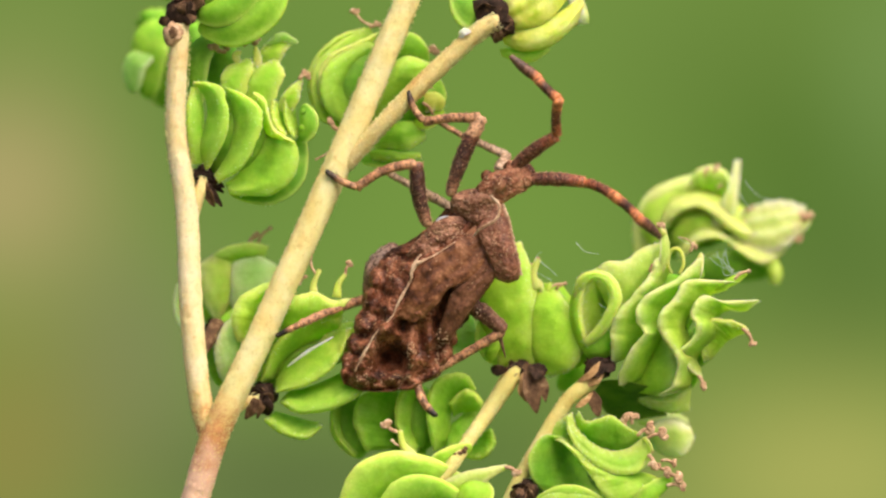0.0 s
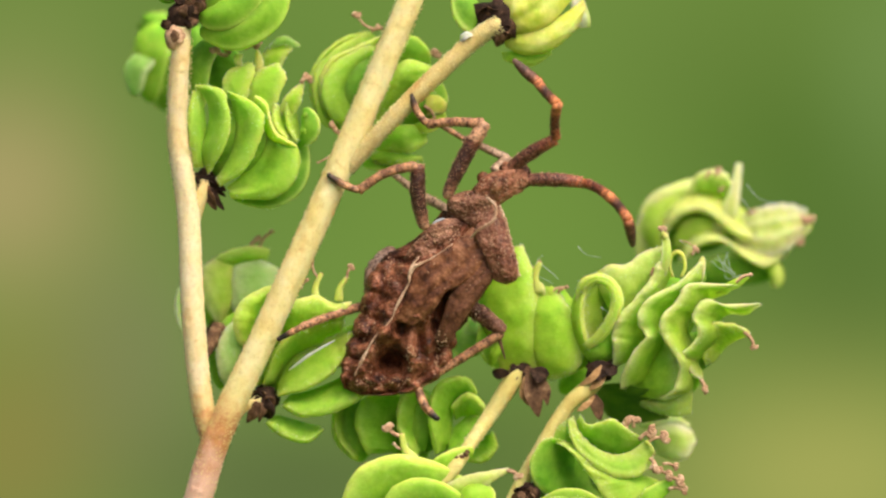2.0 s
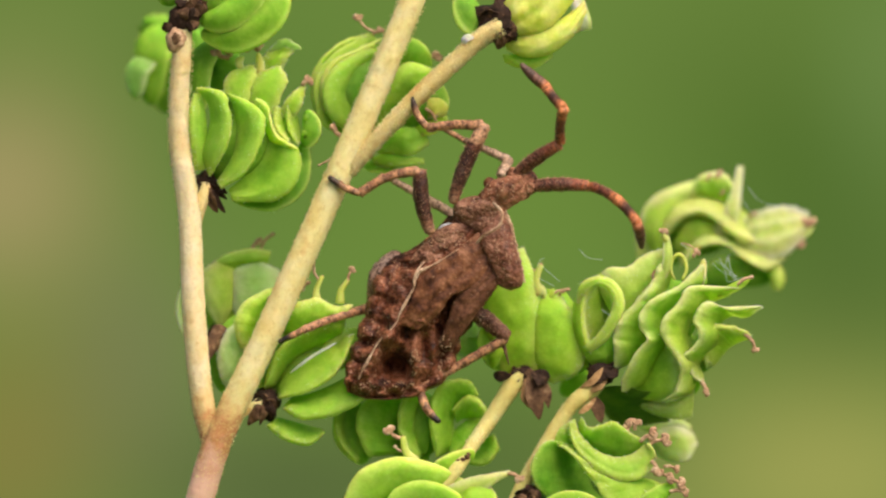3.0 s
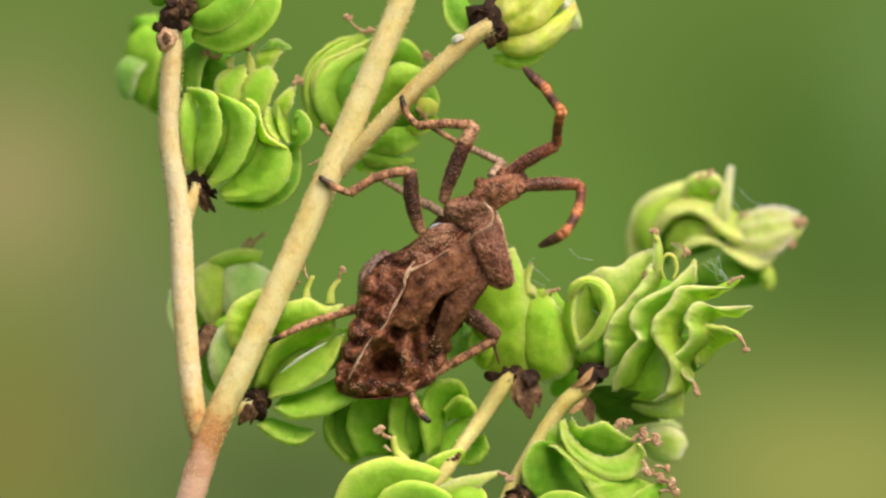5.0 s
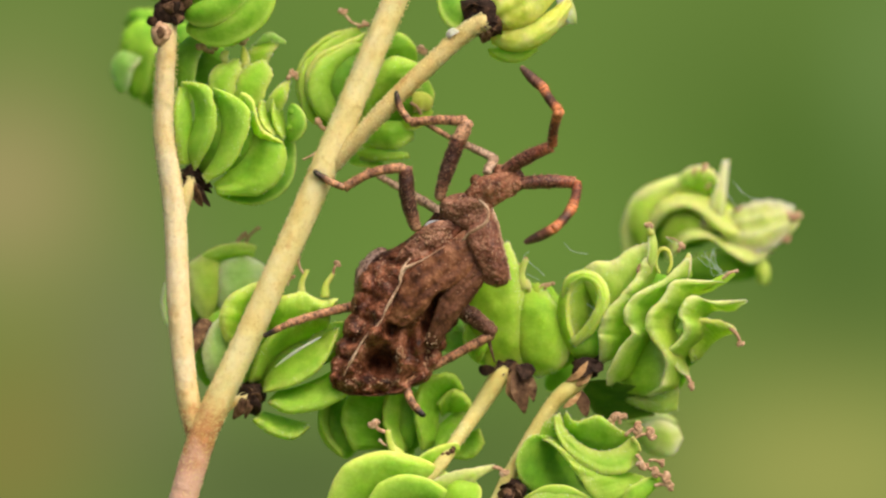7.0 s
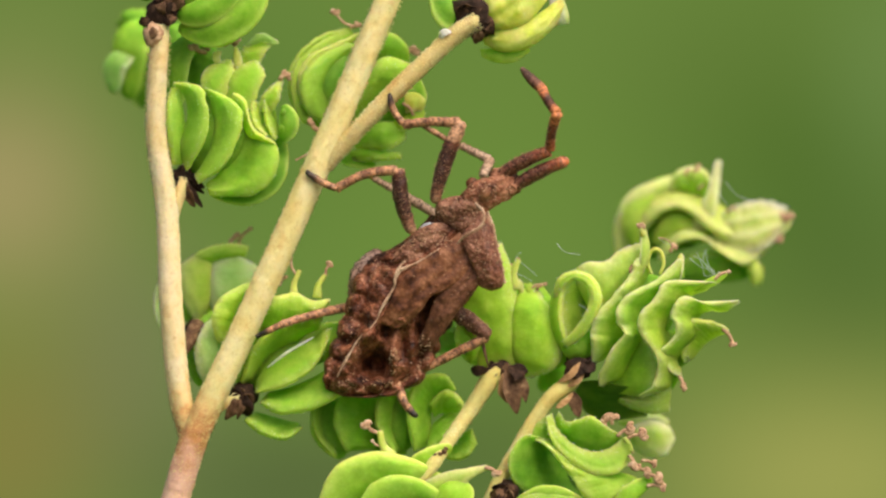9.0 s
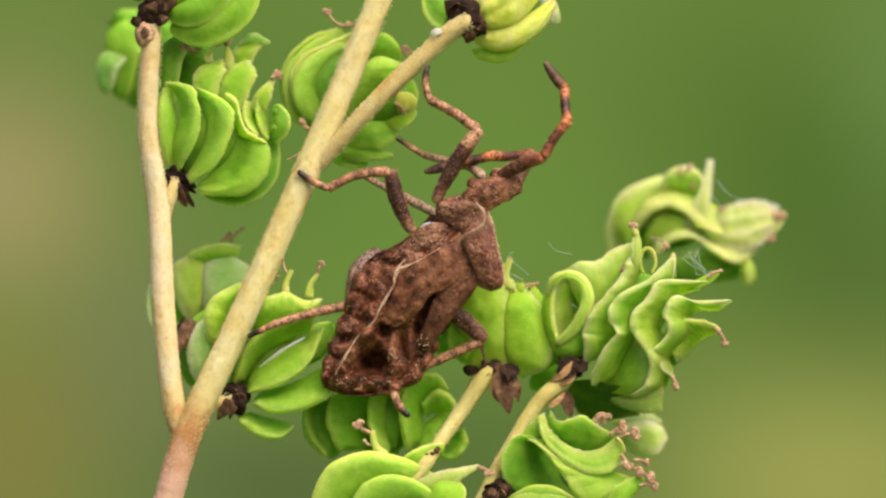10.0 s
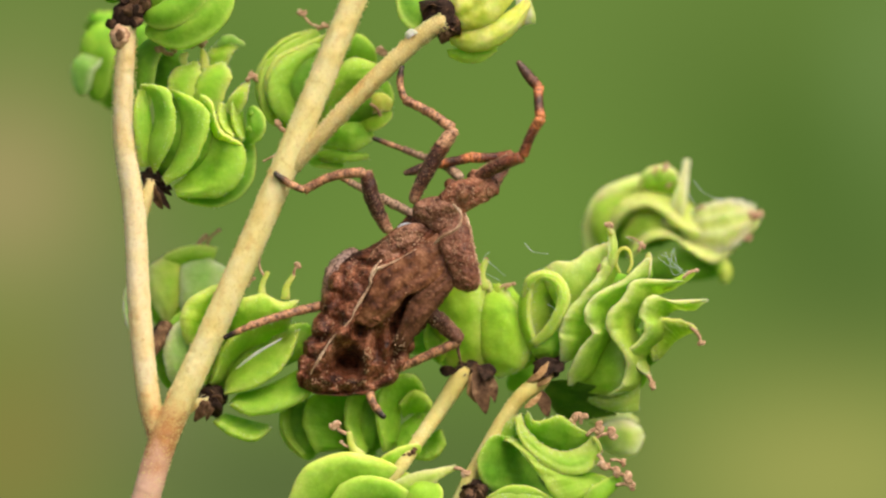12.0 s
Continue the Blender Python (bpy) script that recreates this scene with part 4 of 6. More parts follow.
    # bottom, nearest
    head(815, 850, 20, 14, [
        (Bd, [(596, 950), (602, 876), (632, 822), (696, 798), (766, 810), (816, 838)], [(670, 950), (690, 896), (716, 872), (752, 862), (790, 862), (826, 856)], dict(deep=(26, 38, 44, 44, 38, 22), belly=20, pale=-1, band=34, skew=0.75, tilt=-26, skin=LIME, frill=1.0)),
        (Bd, [(656, 960), (672, 886), (704, 848), (756, 840), (806, 862), (850, 905)], [(740, 960), (744, 930), (760, 912), (790, 906), (814, 916), (846, 930)], dict(deep=(44, 54, 58, 56, 50, 38), belly=14, pale=-1, band=26, skew=0.75, tilt=-30, skin=FRESH, frill=1.0)),
        (Bd, [(772, 856), (820, 836), (860, 828), (897, 822)], [(800, 892), (846, 884), (866, 850), (901, 829)], dict(deep=(44, 52, 52, 46), belly=7, pale=2, band=12, skin=SOFTLIME, frill=1.0)),
        (Pd, [(800, 910, 46), (840, 880, 54), (856, 848, 46)], 32, dict(side=1, roll=0, bead=0.03)),
        (Pd, [(760, 822, 20), (795, 808, 22), (835, 790, 10)], 20, dict(side=-1, bead=0.03)),
        (Pd, [(700, 930, 20), (760, 890, 24), (830, 900, 20)], 60, dict(bead=0.0)),
    ], husk=False, styles=[(728, 808, 708, 762, 26, 8, 4), (706, 766, 684, 752, 26, 4, 13, False), (894, 827, 914, 836, 50, 4, 11, False), (712, 790, 694, 780, 26, 3, 7, False)],
        flesh_=LIME, label="large bright green seed head at the foot of the group")
    # right of the insect
    head(918, 650, -60, 26, [
        (Pd, [(845, 620, -120), (815, 590, -110), (830, 555, -115)], 30, dict(side=-1, skin=BLUISH, roll=8)),
        (Pd, [(885, 645, -80), (866, 600, -70), (872, 540, -76)], 26, dict(side=-1, roll=8)),
        (Bd, [(884, 650), (864, 606), (848, 562), (846, 522), (874, 472), (898, 434)], [(962, 654), (964, 604), (958, 552), (951, 514), (942, 474), (922, 428)], dict(deep=(-72, -64, -60, -60, -60, -70), belly=27, skin=BULB, pale=1, band=18, creases=((0.40, 0.2, 5),), tilt=6, skew=1.1, full=0.5, lumpy=0.08, frill=2.0)),
        (Bd, [(954, 660), (936, 612), (932, 560), (940, 526), (952, 508)], [(974, 668), (1018, 650), (1032, 604), (1016, 556), (988, 514)], dict(deep=(-68, -56, -52, -56, -66), belly=22, skin=BULB, pale=1, band=12, skew=1.15, full=0.45, lumpy=0.08, frill=1.0)),
        (Bd, [(976, 662), (980, 606), (980, 560), (966, 526), (958, 500)], [(996, 664), (1036, 640), (1044, 598), (1028, 550), (996, 506)], dict(deep=(-86, -78, -74, -76, -82), belly=25, skin=BULB, full=0.45, lumpy=0.08)),
        (Pd, [(866, 642, -66), (872, 622, -52), (886, 600, -50)], 9, dict(side=-1, roll=4, bead=0.0, skin=BULB)),
        (Pd, [(966, 530, -60), (970, 516, -56), (974, 500, -60)], 6, dict(side=1, bead=0.0, skin=BULB)),
        (Pd, [(956, 525, -56), (958, 508, -52), (954, 494, -56)], 5, dict(side=1, bead=0.0, skin=YELLOW)),
        (Pd, [(925, 640, -90), (930, 570, -84), (930, 510, -90)], 62, dict(skin=DEEP, bead=0.0)),
    ], styles=[(948, 512, 952, 458, -54, 8, 7), (945, 505, 940, 468, -60, 5, 6), (968, 515, 1000, 502, -60, 3, 8, False), (985, 512, 992, 505, -60, 3, 8, False)], lean=(0, 8), sepals=6,
        fuzz=500, label="smooth round green seed head over a papery brown calyx")
    # the ruffled one
    head(1062, 642, -40, 26, [
        (Bd, [(1106, 690), (1150, 700), (1190, 698), (1224, 678)], [(1114, 702), (1150, 722), (1190, 732), (1220, 728)], dict(deep=(-84, -74, -70, -74), belly=10, tilt=-10, skin=PALE, pale=2, band=14)),
        # dark sheet that paints the shade below the ruffled head
        (Bd, [(1052, 676), (1090, 672), (1130, 680), (1180, 690)], [(1056, 706), (1080, 738), (1120, 744), (1180, 736)], dict(deep=(-90, -84, -88, -96), belly=6, tilt=-120, skin=SHADEGREEN)),
        (Bd, [(1048, 640), (1024, 612), (1010, 570), (1010, 528), (1028, 494), (1064, 468)], [(1064, 632), (1042, 602), (1031, 562), (1033, 526), (1046, 500), (1076, 482)], dict(deep=(-46, -34, -28, -26, -28, -38), belly=14, tilt=18, pale=1, band=9, skin=LIME, skew=1.2, frill=0.8)),
        (Bd, [(1034, 602), (1022, 562), (1026, 522), (1046, 494)], [(1056, 598), (1086, 566), (1094, 530), (1074, 490)], dict(deep=(-48, -52, -54, -46), belly=5, tilt=-70, skin=LIME, pale=-1, band=16, full=0.8, skew=0.8)),
        (Bd, [(1030, 604), (1054, 578), (1070, 553), (1078, 527), (1068, 502), (1050, 496), (1036, 510), (1030, 540)], [(1040, 614), (1072, 590), (1092, 560), (1101, 524), (1086, 490), (1052, 478), (1020, 496), (1014, 540)], dict(deep=(-20, -8, 0, 0, -4, -8, -14, -24), belly=11, pale=2, band=11, skin=LIME, frill=1.0)),
        (Bd, [(1044, 638), (1032, 624), (1032, 610), (1050, 592)], [(1074, 640), (1086, 618), (1090, 594), (1088, 570)], dict(deep=(-44, -36, -32, -34), belly=16, skin=GREEN)),
        (Pd, [(1050, 600, -74), (1050, 550, -70), (1068, 500, -70)], 34, dict(side=-1, skin=DEEP, bead=0.0)),
        (Bd, [(1044, 484), (1074, 463), (1104, 462), (1136, 440), (1176, 426)], [(1088, 566), (1104, 546), (1130, 520), (1152, 496), (1184, 462)], dict(deep=(-44, -38, -36, -36, -44), belly=14, tilt=-6, pale=-1, band=24, skin=SOFTLIME, skew=0.8, frill=1.0)),
        (Fd, [(1084, 641, -24), (1083, 600, -6), (1085, 574, 0), (1102, 546, 4), (1130, 515, 2), (1152, 486, -6), (1164, 456, -16)], [(1112, 646, -28), (1136, 608, -28), (1142, 580, -26), (1146, 554, -24), (1162, 526, -22), (1178, 496, -22), (1194, 462, -20)], dict(bulge=3, drop=1.9, band=13, thick=3.4, frill=2.2, skin=CRISP)),
        (Fd, [(1096, 683, -20), (1099, 656, -2), (1119, 620, 12), (1140, 594, 18), (1139, 582, 18), (1127, 563, 18), (1131, 540, 16), (1152, 519, 12), (1184, 503, 6), (1212, 486, -2), (1236, 458, -14)], [(1124, 686, -32), (1144, 660, -36), (1164, 628, -36), (1178, 600, -32), (1180, 580, -28), (1178, 562, -26), (1186, 546, -26), (1204, 530, -24), (1224, 512, -22), (1242, 496, -20), (1260, 470, -20)], dict(bulge=3, drop=1.9, band=13, thick=3.4, frill=2.2, skin=CRISP)),
        (Bd, [(1106, 692), (1112, 656), (1130, 616), (1150, 580)], [(1174, 704), (1202, 676), (1196, 624), (1172, 574)], dict(deep=(-58, -46, -42, -44), belly=15, tilt=44, pale=1, band=14, skew=1.4, skin=CRISP)),
        (Fd, [(1166, 700, -26), (1192, 682, -8), (1200, 650, 2), (1196, 626, 10), (1179, 605, 16), (1167, 579, 20), (1169, 556, 20), (1195, 529, 16), (1209, 504, 12), (1240, 496, 6), (1304, 499, -10)], [(1188, 700, -26), (1220, 684, -26), (1230, 650, -26), (1228, 624, -26), (1222, 600, -24), (1218, 578, -22), (1224, 558, -20), (1242, 542, -20), (1256, 526, -20), (1274, 518, -20), (1322, 504, -20)], dict(bulge=3, drop=1.9, band=13, thick=3.4, frill=2.2, skin=CRISP, steps=96)),
        (Fd, [(1240, 668, -36), (1219, 653, -14), (1205, 633, -4), (1206, 619, 0), (1229, 596, 6), (1234, 576, 8), (1224, 559, 10), (1231, 539, 8), (1252, 525, 4), (1282, 533, -2), (1342, 531, -18)], [(1252, 664, -48), (1238, 646, -44), (1236, 632, -40), (1252, 616, -30), (1268, 598, -28), (1276, 580, -28), (1272, 566, -28), (1278, 556, -26), (1294, 550, -26), (1314, 552, -24), (1354, 542, -20)], dict(bulge=3, drop=1.9, band=13, thick=3.4, frill=2.2, skin=CRISP, steps=96)),
        (Fd, [(1246, 640, -50), (1238, 606, -30), (1242, 576, -20), (1265, 565, -16), (1305, 573, -26), (1324, 584, -34)], [(1254, 644, -56), (1270, 624, -52), (1284, 608, -50), (1296, 600, -48), (1308, 594, -44), (1322, 590, -40)], dict(bulge=4, drop=1.6, band=20, thick=4.0, frill=2.0)),
        (Pd, [(1130, 695, -84), (1160, 650, -76), (1168, 590, -80)], 36, dict(skin=GREEN, bead=0.0)),
        (Pd, [(1262, 512, -20), (1292, 500, -14), (1322, 484, -22)], 9, dict(side=1, bead=0.0)),
        (Pd, [(1215, 690, -94), (1216, 640, -86), (1212, 580, -90)], 28, dict(skin=GREEN, bead=0.0)),
        (Pd, [(1180, 640, -90), (1228, 620, -84), (1260, 580, -90)], 36, dict(skin=DEEP, bead=0.0)),
        (Pd, [(1160, 505, -24), (1176, 450, -12), (1174, 400, -22)], 9, dict(side=-1, roll=10, skin=CREAMY)),
        (Pd, [(1228, 505, -30), (1236, 478, -24), (1241, 448, -34)], 9, dict(side=1, skin=YELLOW)),
        (Pd, [(1150, 610, -70), (1180, 545, -58), (1226, 505, -66)], 60, dict(skin=GREEN, bead=0.0)),
    ], styles=[(1175, 415, 1170, 398, -16, 5, 10), (1222, 445, 1228, 436, -20, 4, 9, False), (1300, 494, 1325, 480, -12, 3.5, 8, False), (1200, 420, 1226, 432, -24, 1.5, 2, False),
               (1312, 580, 1332, 608, -30, 4, 9, False), (1236, 665, 1244, 684, -34, 4, 10, False), (1150, 482, 1154, 470, -14, 3, 6, False)], lean=(0, 4), sepals=6, flesh_=LIME, fuzz=2600, label="ruffled green seed head with wavy seams and curled styles")
    # far right, out of focus
    head(1190, 440, -170, 18, [
        (Bd, [(1122, 452), (1120, 396), (1148, 342), (1198, 316), (1244, 306)], [(1160, 446), (1170, 398), (1198, 364), (1240, 350), (1284, 352)], dict(deep=(-158, -146, -142, -144, -150), belly=18, pale=-1, band=26, skew=0.85, tilt=-10, skin=SOFTLIME)),
        (Bd, [(1302, 380), (1338, 362), (1386, 354), (1428, 364)], [(1290, 436), (1340, 452), (1386, 440), (1418, 414)], dict(deep=(-142, -126, -120, -130), belly=7, tilt=10, pale=2, band=14, skin=CREAMY, frill=3.0, ridges=((0.3, 0.08, 2.5), (0.62, 0.1, 3.0)), lumpy=0.3)),
        (Bd, [(1350, 452), (1356, 480), (1362, 502)], [(1376, 450), (1378, 478), (1374, 504)], dict(deep=(-130, -126, -132), belly=6, pale=1, band=12, skin=LIME)),
        (Pd, [(1156, 440, -150), (1150, 392, -140), (1178, 350, -140), (1245, 334, -150)], 29, dict(side=-1, roll=6, th=0.85)),
        (Pd, [(1156, 404, -160), (1200, 368, -150), (1285, 364, -155)], 31, dict(side=-1, roll=10)),
        (Fd, [(1168, 416, -132), (1195, 379, -116), (1232, 366, -110), (1262, 378, -112), (1295, 405, -116), (1348, 428, -130)], [(1136, 395, -160), (1160, 346, -156), (1215, 322, -156), (1270, 330, -156), (1310, 362, -156), (1350, 395, -156)], dict(bulge=8, band=26, drop=1.6)),
        (Pd, [(1190, 430, -150), (1235, 402, -140), (1290, 420, -146)], 28, dict(side=-1, bead=0.0)),
        (Fd, [(1200, 460, -132), (1240, 425, -112), (1278, 421, -108), (1312, 446, -108), (1352, 465, -114), (1388, 444, -130)], [(1190, 425, -160), (1225, 396, -156), (1265, 402, -152), (1300, 418, -152), (1350, 416, -152), (1390, 410, -152)], dict(bulge=6, band=26, drop=1.6)),
        (Pd, [(1215, 490, -160), (1290, 470, -150), (1362, 482, -156)], 32, dict(side=-1, skin=DEEP)),
        (Fd, [(1216, 338, -136), (1230, 308, -122), (1260, 297, -118), (1286, 308, -122), (1294, 334, -136)], [(1224, 356, -150), (1242, 356, -146), (1260, 358, -144), (1280, 354, -146), (1294, 346, -150)], dict(bulge=18)),
        (Bd, [(1300, 282), (1290, 322), (1276, 360), (1256, 402)], [(1312, 284), (1308, 330), (1304, 366), (1292, 408)], dict(deep=(-130, -122, -118, -130), belly=6, pale=2, band=10, skin=CREAMY)),
        (Fd, [(1436, 374, -136), (1428, 402, -128), (1402, 426, -128), (1380, 452, -138)], [(1340, 410, -150), (1344, 422, -148), (1346, 434, -148), (1348, 446, -150)], dict(bulge=6)),
        (Pd, [(1352, 450, -140), (1370, 475, -136), (1376, 504, -142)], 14, dict(side=1)),
        (Pd, [(1180, 430, -190), (1240, 390, -185), (1310, 390, -190)], 62, dict(skin=DEEP, bead=0.0)),
    ], husk=False, styles=[(1248, 312, 1252, 300, -88, 3, 8, False), (1262, 306, 1268, 296, -88, 3, 9, False), (1270, 336, 1276, 328, -84, 3, 8, False), (1405, 378, 1428, 385, -130, 6, 15, False), (1390, 405, 1410, 424, -130, 6, 14, False), (1320, 375, 1332, 368, -130, 4, 8, False)],
        flesh_=SOFTLIME, far=190, label="pale green seed head with brown tips, out of focus")
    # bottom right
    head(930, 868, 6, 22, [
        (Bd, [(1024, 728), (1038, 745), (1060, 741), (1082, 735), (1106, 752), (1136, 770)], [(1016, 742), (1030, 772), (1056, 794), (1086, 804), (1114, 796), (1140, 778)], dict(deep=(-12, -8, -6, -6, -10, -18), belly=11, tilt=-40, pale=-1, band=9, skew=0.8, skin=FRESH, frill=1.2)),
        (Bd, [(1012, 730), (1022, 756), (1042, 779), (1068, 794), (1104, 796), (1148, 768)], [(1001, 736), (1008, 774), (1040, 814), (1084, 839), (1126, 838), (1154, 814)], dict(deep=(-8, 2, 10, 12, 8, -2), belly=7, tilt=16, pale=2, band=14, skew=1.2, skin=FRESH, frill=2.2, lumpy=0.25)),
        # hollow of the lower lobe, its shade helped by the darker green
        (Bd, [(1006, 778), (964, 770), (936, 806), (940, 846), (970, 876)], [(1020, 794), (1050, 814), (1078, 840), (1096, 862), (1104, 886)], dict(deep=(-40, -60, -66, -66, -60), belly=16, tilt=-170, pale=-1, band=8, skew=0.7, skin=DEEP, frill=1.0)),
        (Fd, [(978, 775, -4), (1006, 792, 12), (1034, 824, 20), (1058, 858, 22), (1090, 906, 14)], [(1004, 768, -18), (1050, 806, -6), (1090, 830, -2), (1146, 838, -4), (1186, 858, -8)], dict(bulge=7, thick=4, drop=1.8, skin=FRESH, frill=1.6, band=20)),
        (Bd, [(946, 900), (960, 878), (1000, 866), (1050, 872), (1084, 896)], [(950, 930), (980, 920), (1010, 916), (1050, 920), (1080, 930)], dict(deep=(4, 12, 16, 14, 6), belly=14, pale=-1, band=12, skin=FRESH)),
        (Bd, [(1002, 736), (972, 752), (948, 796)], [(1012, 768), (1006, 786), (972, 800)], dict(deep=(-22, -20, -26), belly=8, tilt=-20, skin=FRESH, pale=-1, band=14)),
        (Pd, [(944, 892, 4), (1010, 878, 14), (1080, 900, 10)], 22, dict(side=-1, roll=16)),
        (Pd, [(1110, 908, 2), (1146, 876, 8), (1188, 846, 0)], 17, dict(side=-1, roll=4)),
        # two dark filler pods: painted shade in the hollow behind the layers
        (Pd, [(1000, 860, -120), (1060, 810, -116), (1130, 800, -60)], 50, dict(skin=SHADEGREEN, bead=0.0)),
        (Pd, [(950, 905, -110), (1000, 862, -104), (1060, 862, -104), (1110, 890, -110)], 42, dict(skin=SHADEGREEN, bead=0.0)),
    ], styles=[(1110, 765, 1108, 738, 0, 4, 14, False), (1118, 750, 1122, 738, 2, 4, 11, False), (1128, 772, 1152, 758, 0, 4, 15, False), (1140, 780, 1172, 768, 0, 4, 15, False), (1148, 805, 1158, 826, 10, 4, 14, False),
               (1170, 830, 1182, 836, 10, 4, 13, False), (1180, 840, 1200, 846, 10, 4, 14, False), (1180, 860, 1208, 862, 8, 4, 10, False), (1170, 815, 1192, 820, 6, 3, 9, False), (1140, 775, 1155, 800, 6, 3, 4)],
        lean=(-6, 6), flesh_=FRESH, fuzz=1200, label="layered green seed head with curled brown styles")
    # low right, behind
    head(1110, 700, -130, 16, [
        (Bd, [(1128, 744), (1160, 733), (1194, 729), (1218, 742)], [(1130, 752), (1165, 756), (1196, 754), (1220, 752)], dict(deep=(-118, -110, -108, -116), belly=8, skin=WHITISH, pale=2)),
        (Bd, [(1134, 772), (1150, 751), (1190, 742), (1222, 756)], [(1150, 792), (1180, 808), (1212, 806), (1230, 776)], dict(deep=(-120, -110, -106, -114), belly=16, skin=CREAMY, pale=2, band=16)),
        (Pd, [(990, 690, -90), (1015, 660, -84), (1040, 640, -90)], 22, dict(skin=GREEN, roll=8)),
    ], husk=False, far=80, label="soft green seed head behind the layered one")
    # papery sepals hanging from the smooth head, and the torn ones by the ruffled one
    core = [o for o in stalk.children if o.get("label", "").startswith("smooth round")][0]
    for pts, w, m in (([(930, 655, -40), (940, 690, -30), (950, 732, -34)], 17, HUSK), ([(948, 650, -44), (960, 680, -36), (966, 712, -40)], 10, HUSK), ([(900, 655, -40), (880, 655, -34), (868, 652, -38)], 11, DARKHUSK),
                      ([(925, 660, -44), (925, 690, -40), (932, 712, -44)], 10, BARK), ([(935, 648, -36), (955, 660, -28), (962, 668, -30)], 16, DARKHUSK)):
        bm = bmesh.new()
        pod(bm, pts, w, th=0.3, roll=20, cup=0.4, bead=0.0, steps=10, sides=12, blunt=0.8, lumpy=0.25)
        part("sepal", bm, m, core)
    core = [o for o in stalk.children if o.get("label", "").startswith("ruffled")][0]
    for pts, w, m in (([(1044, 688, -34), (1052, 712, -30), (1060, 738, -32)], 13, HUSK), ([(1018, 722, -18), (1034, 712, -16), (1050, 694, -22)], 6, BARK), ([(1034, 664, -26), (1054, 650, -16), (1074, 636, -24)], 18, DARKHUSK), ([(1022, 676, -24), (1046, 662, -12), (1062, 640, -16)], 7, BARK), ([(1034, 684, -24), (1056, 674, -12), (1072, 656, -18)], 6, BARK), ([(1040, 684, -26), (1050, 668, -18), (1046, 650, -22)], 13, STYLE), ([(1062, 640, -20), (1078, 650, -14), (1084, 640, -20)], 13, DARKHUSK)):
        bm = bmesh.new()
        pod(bm, pts, w, th=0.3, roll=20, cup=0.4, bead=0.0, steps=10, sides=12, blunt=0.8, lumpy=0.25)
        part("sepal", bm, m, core)
    # the curl of a style that has lost its tip
    bm = bmesh.new()
    tube(bm, [P(1196 + 14 * math.sin(a), 462 - 24 * math.cos(a) + 2, -16 + 3 * a) for a in (-2.6, -1.7, -0.8, 0.0, 0.8, 1.7, 2.6)], [3 * U, 3.6 * U, 3 * U], 8, 24)
    part("style", bm, YELLOW, core)


def extra_bead(x, y, d, r):
    """A small glossy swelling beside the upper head."""
    bm = bmesh.new()
    lump(bm, P(x, y, d), (r * U, r * U, r * U), 0.15, 1.0, 2, 0, y)
    part("bud", bm, DEEP, stalk, "small dark green bud")


def down():
    """Fine short hairs all along the stems."""
    rng = random.Random(4)
    runs = [([(345, 885, 0), (385, 760, 2), (480, 555, 4), (600, 285, 4), (725, -10, 0)], 25, 2600), ([(372, 775, -10), (352, 690, -14), (338, 540, -10), (330, 370, -14), (312, 230, -12), (318, 60, -8)], 20, 2200),
            ([(610, 290, 6), (665, 232, 14), (745, 150, 18), (835, 66, 16), (882, 36, 14)], 16, 1400), ([(828, 782, -4), (862, 733, -42), (902, 672, -56)], 13, 140), ([(935, 820, -14), (1000, 715, -24), (1044, 676, -38)], 13, 160)]
    bm = bmesh.new()
    for pts, r, n in runs:
        pts = [P(*p) for p in pts]
        for _ in range(n):
            u = rng.random()
            c = spline(pts, u)
            t = (spline(pts, min(1, u + 0.02)) - spline(pts, max(0, u - 0.02))).normalized()
            nn = (Vector((0, -1, 0)) - t * -t.y).normalized()
            s = t.cross(nn)
            a = rng.uniform(-0.5, math.pi + 0.5)
            o = s * math.cos(a) + nn * math.sin(a)
            base = c + o * r * U * 0.96
            tip = base + (o * rng.uniform(1.4, 4.2) + t * rng.uniform(-2.5, 2.5)) * U
            w = rng.uniform(0.7, 1.7) * U
            hair(bm, base, tip, w)
    ob = part("stem_down", bm, STEM, stalk, "fine pale down on the stems")
    tagged(ob, kind="stuff")
    # loose threads of spider silk
    for line in ([(1020, 430, -30), (1035, 445, -26), (1062, 450, -30)], [(1262, 452, -60), (1280, 462, -40), (1296, 484, -30), (1324, 482, -14)], [(1285, 440, -60), (1280, 462, -44), (1300, 480, -30)],
                 [(1318, 320, -130), (1340, 345, -130), (1375, 356, -136)], [(1310, 345, -124), (1322, 362, -124), (1330, 374, -126)], [(955, 462, -50), (972, 476, -46), (985, 488, -50)], [(1060, 538, 6), (1072, 546, 8), (1082, 558, 6)],
                 [(1268, 446, -50), (1278, 468, -38), (1284, 488, -34), (1310, 480, -20)], [(1256, 456, -54), (1272, 470, -40), (1288, 476, -34)], [(1284, 446, -50), (1290, 470, -36), (1300, 486, -28)],
                 [(944, 470, -50), (950, 452, -48), (958, 446, -50)], [(938, 478, -52), (952, 484, -48), (976, 496, -52)],
                 [(1200, 420, -20), (1214, 430, -18), (1226, 432, -20)]):
        bm = bmesh.new()
        tube(bm, [P(*p) for p in line], [0.45 * U, 0.3 * U, 0.4 * U], 6, 16, rough=0.6)
        part("silk_thread", bm, SILK, stalk, "loose white thread of spider silk")


